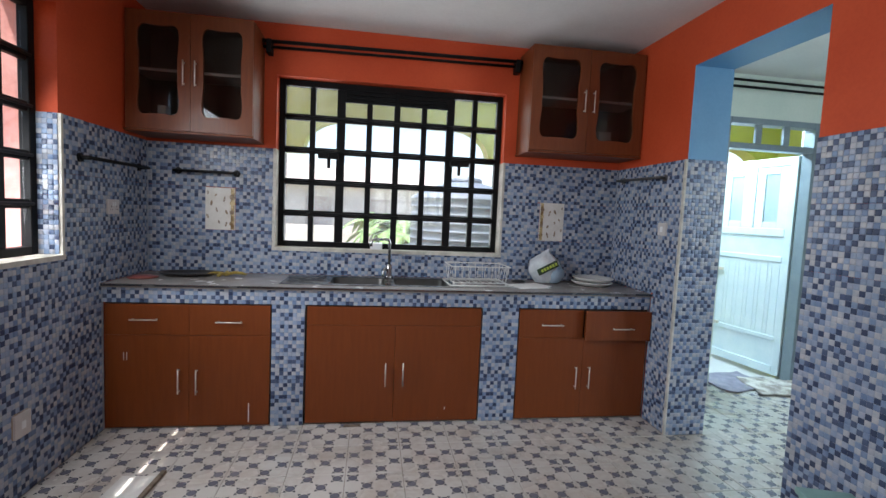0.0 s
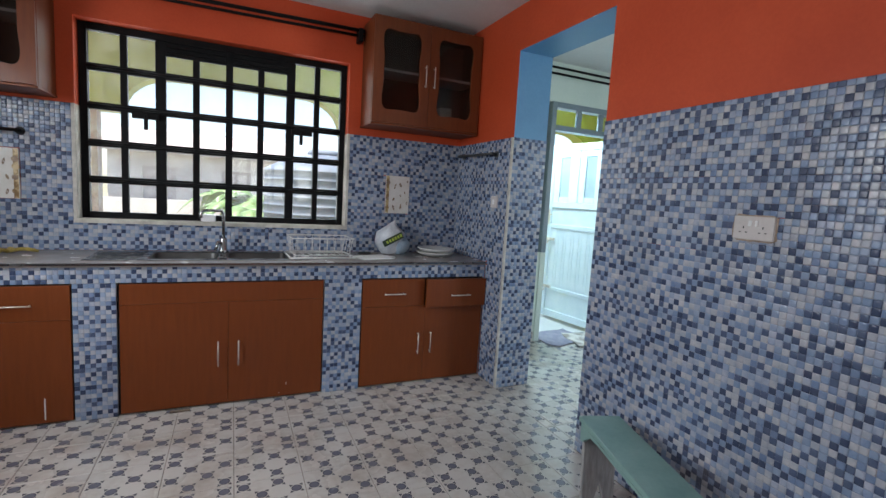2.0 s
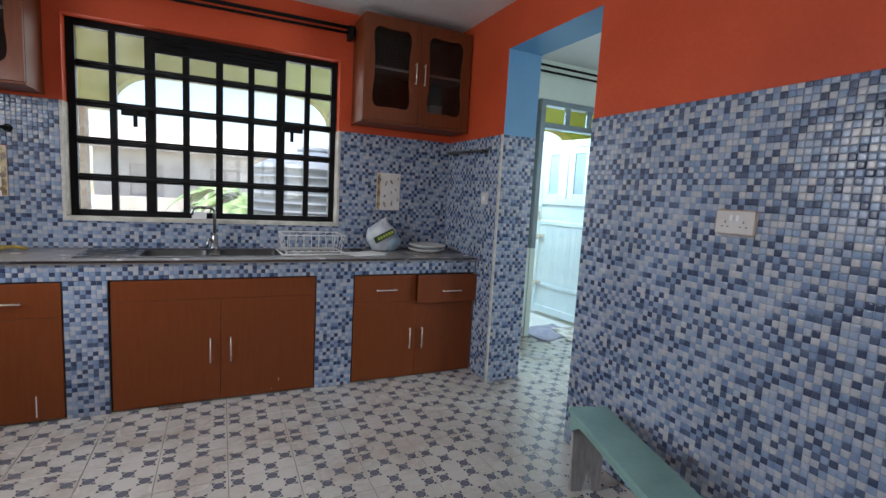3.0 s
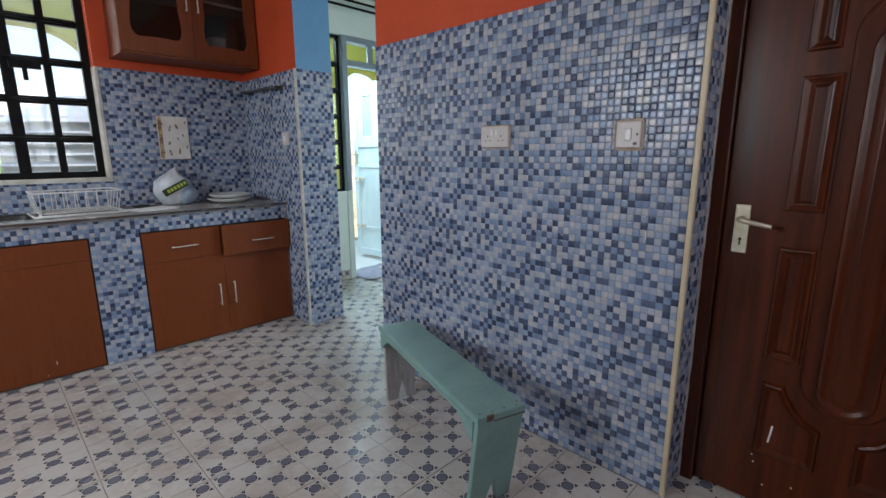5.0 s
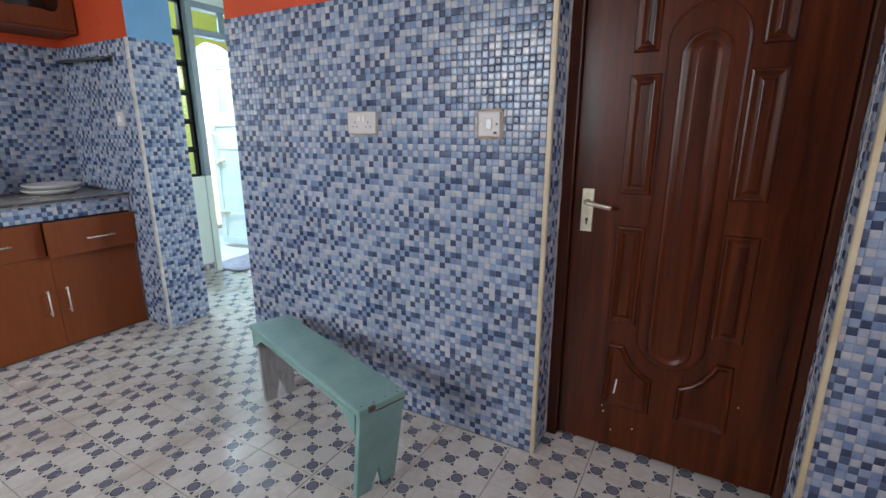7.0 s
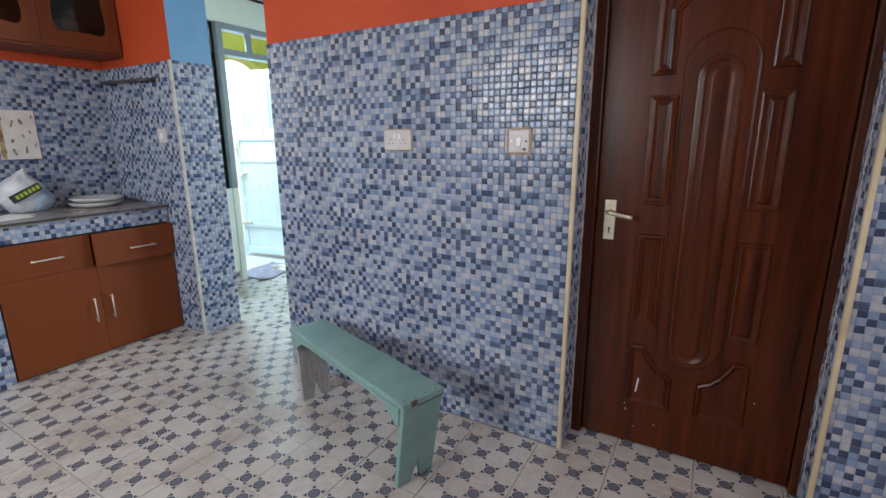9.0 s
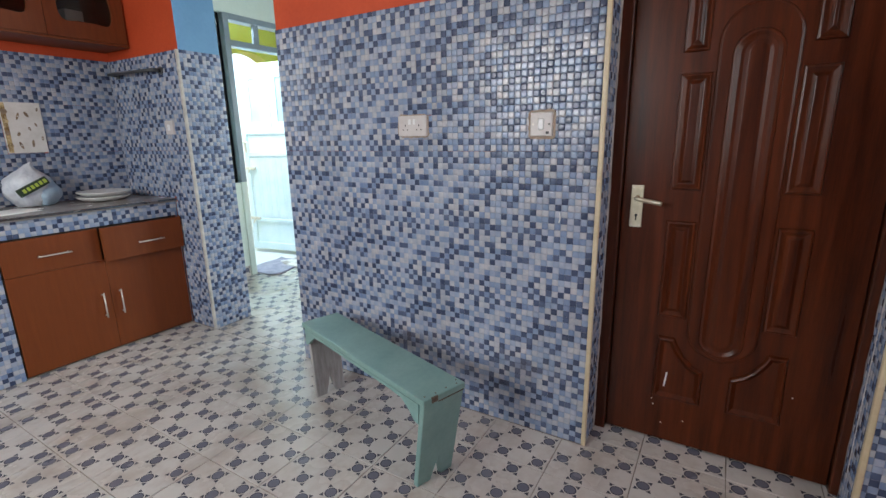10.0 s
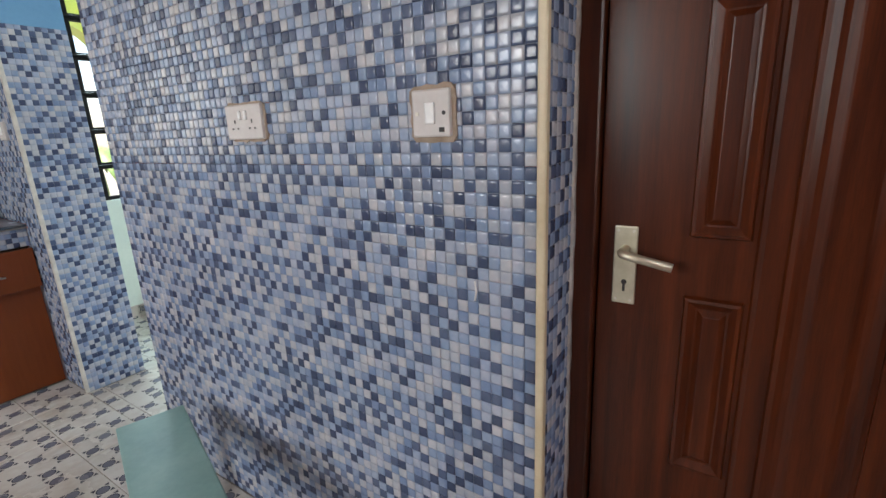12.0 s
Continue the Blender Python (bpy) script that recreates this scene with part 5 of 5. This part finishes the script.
def moulding(pts, rings, name="panel"):
    """A raised panel on the leaf: rings of (inset, height) from the outline inwards."""
    bm = bmesh.new()
    loops = [[bm.verts.new((DX + 0.001 - h, y, z)) for y, z in offset_loop(pts, d)] for d, h in rings]
    for q, s in zip(loops, loops[1:]):
        for k in range(len(q)):
            bm.faces.new((q[k], q[(k + 1) % len(q)], s[(k + 1) % len(q)], s[k]))
    bm.faces.new(loops[-1])
    return part(name, bm, DOORWOOD, leaf)


RAISED = [(0.0, 0.0), (0.004, 0.010), (0.010, 0.0115), (0.022, 0.0025), (0.026, 0.002), (0.036, 0.0095), (0.038, 0.010)]
CY = -0.153


def mirrored(pts):
    return [(2 * CY - y, z) for y, z in reversed(pts)]


def rect(y0, y1, z0, z1):
    return [(y0, z0), (y1, z0), (y1, z1), (y0, z1)]


for z0, z1 in ((1.055, 1.462), (0.558, 0.94)):
    p = rect(-0.03, 0.07, z0, z1)
    moulding(p, RAISED)
    moulding(mirrored(p), RAISED)
p = [(-0.012, 1.53), (0.07, 1.53), (0.07, 1.90), (-0.06, 1.90), (-0.06, 1.80), (-0.012, 1.74)]
moulding(p, RAISED)
moulding(mirrored(p), RAISED)
# raised middle board with round ends, and the long arched panel on it
def capsule(hw, z0, z1):
    pts = [(CY + hw * math.cos(a), z1 + hw * math.sin(a)) for a in (math.pi * k / 16 for k in range(17))]
    return pts + [(CY - hw * math.cos(a), z0 - hw * math.sin(a)) for a in (math.pi * k / 16 for k in range(17))]


moulding(capsule(0.117, 0.522, 1.555), [(0.0, 0.0), (0.004, 0.006), (0.012, 0.009), (0.014, 0.009)], "middle_board")
moulding(capsule(0.074, 0.498, 1.512), [(0.0, 0.0085), (0.004, 0.016), (0.012, 0.017), (0.024, 0.0105), (0.034, 0.0100), (0.046, 0.015), (0.05, 0.0155)], "arched_panel")
# lower swept panels
curve = [(0.060, 0.474), (0.000, 0.474), (-0.016, 0.440), (-0.040, 0.402), (-0.068, 0.374), (-0.09, 0.362)]
low = [(-0.11, 0.205), (0.064, 0.205)] + curve[:-1] + [(-0.11, 0.352)]
SOFT = [(0.0, 0.0), (0.005, 0.013), (0.012, 0.016), (0.026, 0.0025), (0.028, 0.0025)]
moulding(low, SOFT)
moulding(mirrored(low), SOFT)

hplate = part("handle_plate", box(DX - 0.006, DX + 0.001, 0.158, 0.203, 0.905, 1.068, 0.003, 2), BRASS, leaf, "pale brass lock plate")
lever = part("lever", rod(bmesh.new(), bend([(DX - 0.004, 0.180, 1.022), (DX - 0.052, 0.180, 1.022), (DX - 0.054, 0.088, 1.006)], 0.014), 0.0085, 10), BRASS, hplate, "slim pale brass lever")
bm = rod(bmesh.new(), [(DX - 0.0072, 0.180, 0.952), (DX - 0.005, 0.180, 0.952)], 0.0055, 10)
block(bm, DX - 0.0072, DX - 0.005, 0.1775, 0.1825, 0.932, 0.95)
part("keyhole", bm, DARK, hplate)
for y in (0.166, 0.195):
    for z in (0.914, 1.059):
        part("screw", rod(bmesh.new(), [(DX - 0.0075, y, z), (DX - 0.005, y, z)], 0.003, 8), NICKEL, hplate)
part("scratch", box(DX - 0.0035, DX - 0.0005, 0.0, 0.006, 0.258, 0.322, m=Matrix.Translation((0, 0.046, 0)) @ Matrix.Rotation(radians(6), 4, "X")), CHALK, leaf, "white paint scratch")

# white scratches on a cabinet
sc = tagged(part("paint_drip", box(-0.683, -0.677, FRONT - 0.0085, FRONT - 0.006, 0.03, 0.15), CHALK), "white paint drip on the cabinet door", "paint mark")

for y, z, s in ((0.062, 0.19, 0.0025), (0.055, 0.165, 0.0035), (-0.395, 0.325, 0.003), (0.02, 0.09, 0.0025), (-0.06, 0.12, 0.003)):
    part("scratch", rod(bmesh.new(), [(DX - 0.0008, y, z), (DX + 0.001, y, z)], s, 7), CHALK, leaf, "pale speck of paint")
for x, z0, z1 in ((-1.392, 0.43, 0.475), (-1.375, 0.43, 0.475), (0.56, 0.085, 0.105), (0.515, 0.032, 0.036)):
    tagged(part("paint_mark", box(x - 0.0016, x + 0.0016, FRONT - 0.0085, FRONT - 0.006, z0, z1), CHALK), "small pale scratch on the cabinet door", "paint mark")
ws = tagged(part("paint_mark", rod(bmesh.new(), [(XR - 0.001, 0.428, 0.93), (XR - 0.0015, 0.424, 0.95), (XR - 0.001, 0.427, 0.972)], 0.0022, 6), CHALK), "white paint stroke on the mosaic tiles", "paint mark")

# rough cement edge along the door frame
for y0, y1, side in ((DOOR1 - 0.022, DOOR1 - 0.0005, 1), (DOOR0 + 0.0005, DOOR0 + 0.02, -1)):
    bm = bmesh.new()
    bmesh.ops.create_grid(bm, x_segments=2, y_segments=60, size=0.5)
    for v in bm.verts:
        u, t = v.co.x + 0.5, v.co.y + 0.5
        z = t * DOORTOP
        wob = 0.5 + 0.5 * noise.noise(Vector((z * 9, side * 5, 0))) + 0.3 * noise.noise(Vector((z * 30, side, 3)))
        v.co = Vector((2.128 + u * 0.021, (y1 - 0.002 - wob * 0.006 * u) if side > 0 else (y0 + 0.002 + wob * 0.008 * u), z))
    ob = part("plaster_edge", bm, LIGHT_PLASTER if side > 0 else ROUGH_EDGE, smooth=True)
    sol = ob.modifiers.new("thick", "SOLIDIFY")
    sol.thickness = 0.006
    structure(ob, "rough smeared plaster along the door frame", "plaster")

# long white plaster smear on the tiles of the recess
STREAK = surface("white_plaster_smear", (0.36, 0.34, 0.34), (0.66, 0.64, 0.63), 0.7, 18, 80, 0.6)
bm = bmesh.new()
bmesh.ops.create_grid(bm, x_segments=3, y_segments=90, size=0.5)
for v in bm.verts:
    u, z = v.co.x, 0.12 + (v.co.y + 0.5) * 1.75
    wide = 0.012 + 0.016 * max(0, noise.noise(Vector((z * 3.1, 4.2, 0)))) + 0.006 * noise.noise(Vector((z * 22, 1.5, 0)))
    v.co = Vector((2.088 + 0.010 * noise.noise(Vector((z * 2.3, 7.7, 0))) + u * wide, DOOR0 + SKIN + 0.0012 - 0.0025 * abs(u), z))
ob = part("plaster_smear", bm, STREAK, smooth=True)
sol = ob.modifiers.new("thick", "SOLIDIFY")
sol.thickness = 0.004
structure(ob, "white plaster smeared down the tiles of the door recess", "plaster")

# ---- wall tiles: embossed mosaic, 20 by 30 cm, eight by twelve cells ----
CELL, TW, TH = 0.025, 0.2, 0.3
tile_meshes = {}


# the print of a tile, top row first: D navy, M grey-blue, L pale lilac
PRINT_ROWS = ("DDMMDMDM", "LMLDLDLD", "MLDLMDLL", "DLLMLMLD", "DMDDMLML", "MDMMLDDM",
              "DLLLMLML", "LLDMDMLL", "MMLDMLLM", "LLMLLMMD", "MMDMDLDM", "LMLMLMLD")
SPANS = {"L": (0.0, 0.335), "M": (0.345, 0.795), "D": (0.805, 0.99)}


def tone_grid(seed, flip=False):
    """One firing of the print: each cell keeps its colour, its shade wanders a little; flip: laid upside down."""
    r = random.Random(seed)
    grid = {}
    for d in range(12):
        for c in range(8):
            row, col = (d, 7 - c) if flip else (11 - d, c)
            grid[c, d] = r.uniform(*SPANS[PRINT_ROWS[row][col]])
    return grid


TONES = [tone_grid(3), tone_grid(8), tone_grid(21, True)]


def mosaic_mesh(cells, variant=0):
    """One tile's mesh from its cells (u0, u1, v0, v1): a grout backing and a pillow for each cell."""
    key = (variant, tuple(cells))
    if key in tile_meshes:
        return tile_meshes[key]
    verts, faces, mats, smooth, tones = [], [], [], [], []

    def quadbox(u0, u1, v0, v1, h):
        b = len(verts)
        verts.extend([(u0, v0, 0), (u1, v0, 0), (u1, v1, 0), (u0, v1, 0), (u0, v0, h), (u1, v0, h), (u1, v1, h), (u0, v1, h)])
        for f in ((4, 5, 6, 7), (0, 1, 5, 4), (1, 2, 6, 5), (2, 3, 7, 6), (3, 0, 4, 7)):
            faces.append([b + i for i in f])
            mats.append(1)
            smooth.append(False)
            tones.append(0.0)
    lo = (min(c[0] for c in cells), max(c[1] for c in cells), min(c[2] for c in cells), max(c[3] for c in cells))
    whole = abs(sum((c[1] - c[0]) * (c[3] - c[2]) for c in cells) - (lo[1] - lo[0]) * (lo[3] - lo[2])) < 1e-6
    for r in ([lo] if whole else cells):
        e = 0.0006 if whole else 0
        quadbox(r[0] + e, r[1] - e, r[2] + e, r[3] - e, SKIN - 0.0028)
    for cell in sorted(cells, key=lambda c: (c[2], c[0])):
        u0, u1, v0, v1 = cell
        b = len(verts)
        g = 0.0003
        w, h = u1 - u0, v1 - v0
        for inset, z in ((g, SKIN - 0.0034), (g + 0.0003, SKIN - 0.0020), (min(0.0027, w * 0.13, h * 0.13), SKIN - 0.0007), (min(0.0052, w * 0.24, h * 0.24), SKIN - 0.0001)):
            verts.extend([(u0 + inset, v0 + inset, z), (u1 - inset, v0 + inset, z), (u1 - inset, v1 - inset, z), (u0 + inset, v1 - inset, z)])
        verts.append(((u0 + u1) / 2, (v0 + v1) / 2, SKIN + 0.0001))
        ids = [b + i for i in range(17)]
        shade = TONES[variant][(int((u0 + 1e-4) / CELL) % 8, int((v0 + 1e-4) / CELL) % 12)]
        for k in range(4):
            j = (k + 1) % 4
            for f, soft in (((k, j, 4 + j, 4 + k), False), ((4 + k, 4 + j, 8 + j, 8 + k), True), ((8 + k, 8 + j, 12 + j, 12 + k), True), ((12 + k, 12 + j, 16), False)):
                faces.append([ids[i] for i in f])
                mats.append(0)
                smooth.append(soft)
                tones.append(shade)
    me = bpy.data.meshes.new("mosaic_tile")
    me.from_pydata(verts, [], faces)
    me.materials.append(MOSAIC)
    me.materials.append(GROUT)
    me.polygons.foreach_set("material_index", mats)
    me.polygons.foreach_set("use_smooth", smooth)
    me.attributes.new("tone", "FLOAT", "FACE").data.foreach_set("value", tones)
    tile_meshes[key] = me
    return me


def clipped(r, bounds, holes):
    u0, u1, v0, v1 = max(r[0], bounds[0]), min(r[1], bounds[1]), max(r[2], bounds[2]), min(r[3], bounds[3])
    for h in holes:
        if u0 < h[1] and u1 > h[0] and v0 < h[3] and v1 > h[2]:
            cuts = [(h[0] - u0, (u0, h[0], v0, v1)), (u1 - h[1], (h[1], u1, v0, v1)), (h[2] - v0, (u0, u1, v0, h[2])), (v1 - h[3], (u0, u1, h[3], v1))]
            keep, rect_ = max(cuts, key=lambda c: c[0])
            if keep < 0.005:
                return None
            u0, u1, v0, v1 = rect_
    return (u0, u1, v0, v1) if u1 - u0 > 0.005 and v1 - v0 > 0.005 else None


def tiled(parent, origin, along, normal, width, height, first, holes=(), upfirst=0.0):
    """Covers a face with mosaic tiles. first: where a joint falls along the face."""
    a, n = Vector(along), Vector(normal)
    k0 = math.floor((0 - first) / TW) - 1
    for i in range(k0, k0 + int(width / TW) + 4):
        for j in range(-1, int(height / TH) + 2):
            ox, oz = first + i * TW, upfirst + j * TH
            if ox >= width - 0.004 or ox + TW <= 0.004 or oz >= height - 0.004 or oz + TH <= 0.004:
                continue
            cells = []
            for c in range(8):
                for d in range(12):
                    r = clipped((ox + c * CELL, ox + (c + 1) * CELL, oz + d * CELL, oz + (d + 1) * CELL), (0, width, 0, height), holes)
                    if r:
                        cells.append((round(r[0] - ox, 4), round(r[1] - ox, 4), round(r[2] - oz, 4), round(r[3] - oz, 4)))
            if not cells:
                continue
            ob = new("wall_tile", mosaic_mesh(cells, (i * 7 + j * 5 + len(cells)) % 3))
            ob.parent = parent
            p = Vector(origin) + a * ox + Vector((0, 0, oz))
            m = Matrix((a, Vector((0, 0, 1)), n)).transposed().to_4x4()
            ob.matrix_world = Matrix.Translation(p) @ m


X, Y, Z = Vector((1, 0, 0)), Vector((0, 1, 0)), Vector((0, 0, 1))
# right wall, from the door to the opening: u runs from high y to low y
tiled(wall_right, (XR + SKIN, OPEN0, 0), -Y, -X, OPEN0 - DOOR1, TOP, OPEN0 - 0.3215 - 1.6, [(OPEN0 - 1.092 - 0.074, OPEN0 - 1.092 + 0.074, 1.264, 1.352), (OPEN0 - 0.508 - 0.05, OPEN0 - 0.508 + 0.05, 1.25, 1.35)])
# above the tile line the orange paint stays; beyond the door the tiles go on
tiled(wall_right, (XR + SKIN, DOOR0, 0), -Y, -X, DOOR0 - YS, TOP, 0.02, [(0.655 + DOOR0 - 0.05, 0.655 + DOOR0 + 0.05, 1.265, 1.365)])
# pillar between the opening and the back wall
tiled(wall_right, (XR + SKIN, YB, 0), -Y, -X, YB - OPEN1, TOP, 0.06, [(YB - FRONT, YB - 3.035, 0.866, 0.89), (0, YB - FRONT + 0.012, 0, 0.889)])
tiled(wall_right, (XR + 0.004, OPEN1, 0), X, -Y, WALL2 - XR - 0.004, TOP, 0.0)
# reveals of the door recess
tiled(wall_right, (XR + 0.01, DOOR1, 0), X, -Y, 0.137, DOORTOP, 0.02)
tiled(wall_right, (XR + 0.147, DOOR0, 0), -X, Y, 0.137, DOORTOP, 0.015)
# back wall
tiled(wall_back, (XL, YB + SKIN, 0.889), X, -Y, XR - XL, TOP - 0.889, -1.125 - XL - 0.2,
      [(WIN[0] - XL - 0.003, WIN[1] - XL + 0.003, WIN[2] - 0.889 - 0.004, 9), (-1.125 - XL, -0.925 - XL, 1.197 - 0.889, 1.497 - 0.889), (1.345 - XL, 1.545 - XL, 1.205 - 0.889, 1.505 - 0.889)], upfirst=-0.292 + 0.003)
# left wall
tiled(wall_left, (XL - SKIN, YS, 0), Y, X, YB - YS, TOP, 0.05, [(LWIN[0] - YS - 0.003, LWIN[1] - YS + 0.003, LWIN[2] - 0.004, 9), (FRONT - YS - 0.012, 9, 0, 0.889)])
# reveals of the side window and wall behind
tiled(wall_left, (XL - 0.104, LWIN[1], LWIN[2] + 0.004), X, -Y, 0.096, TOP - LWIN[2] - 0.004, 0.0)
# counter beam and piers
tiled(counter, (XL, FRONT, 0.776), X, -Y, XR - XL, 0.090, 0.05)
for a, b in PIERS:
    tiled(counter, (a, FRONT, 0.0), X, -Y, b - a, 0.776, 0.0)

# ---- floor tiles ----
FT = 0.3
floor_meshes = {}


def floor_tile(i, j, bounds, holes):
    ox, oy = -0.05 + i * FT, 1.275 + j * FT
    r = clipped((ox, ox + FT, oy, oy + FT), bounds, holes)
    if not r:
        return
    e = 0.0016
    key = tuple(round(v, 4) for v in (r[0] - ox + e, r[1] - ox - e, r[2] - oy + e, r[3] - oy - e))
    if key not in floor_meshes:
        u0, u1, v0, v1 = key
        b = 0.0012
        verts = [(u0, v0, -0.006), (u1, v0, -0.006), (u1, v1, -0.006), (u0, v1, -0.006), (u0, v0, -b), (u1, v0, -b), (u1, v1, -b), (u0, v1, -b),
                 (u0 + b, v0 + b, 0), (u1 - b, v0 + b, 0), (u1 - b, v1 - b, 0), (u0 + b, v1 - b, 0)]
        faces = [(8, 9, 10, 11)] + [(k, (k + 1) % 4, 4 + (k + 1) % 4, 4 + k) for k in range(4)] + [(4 + k, 4 + (k + 1) % 4, 8 + (k + 1) % 4, 8 + k) for k in range(4)]
        me = bpy.data.meshes.new("floor_tile")
        me.from_pydata(verts, [], faces)
        me.materials.append(FLOOR_TILE)
        floor_meshes[key] = me
    ob = new("floor_tile", floor_meshes[key])
    ob.parent = floor
    turned = (i + j) % 2 and abs(r[1] - r[0] - FT) < 1e-6 and abs(r[3] - r[2] - FT) < 1e-6
    ob.matrix_world = (pose(ox + FT, oy, 0, 0, 0, 90) if turned else pose(ox, oy, 0)) @ pose(0, 0, random.uniform(-0.0006, 0.0003), random.uniform(-0.12, 0.12), random.uniform(-0.12, 0.12), 0)


for i in range(-6, 9):
    for j in range(-11, 9):
        floor_tile(i, j, (XL, XR, YS, YB), [(-9, 9, FRONT + 0.02, 9)])
for i in range(6, 13):
    for j in range(-3, 9):
        floor_tile(i, j, (XR, 4.4, 0.6, FY + 0.16), [(XR, WALL2, OPEN1, 9), (XR, WALL2, -9, OPEN0), (WALL2, FDOOR[0], FY, 9), (FDOOR[1], 9, FY, 9)])
for i in range(6, 8):
    for j in range(-7, -3):
        floor_tile(i, j, (XR, WALL2, DOOR0, DOOR1), [])
for k in range(5):
    x0 = WALL2 + 0.001 + 0.3 * k
    x1 = min(x0 + 0.297, FDOOR[0] - 0.003)
    if x1 - x0 > 0.02:
        ob = new("skirting_tile", floor_meshes[(0.0016, 0.2984, 0.0016, 0.2984)])
        ob.parent = wall_far
        ob.matrix_world = Matrix.Translation((x1 - 0.299, FY - 0.002, -0.2)) @ pose(0, 0, 0, 90, 0, 0)
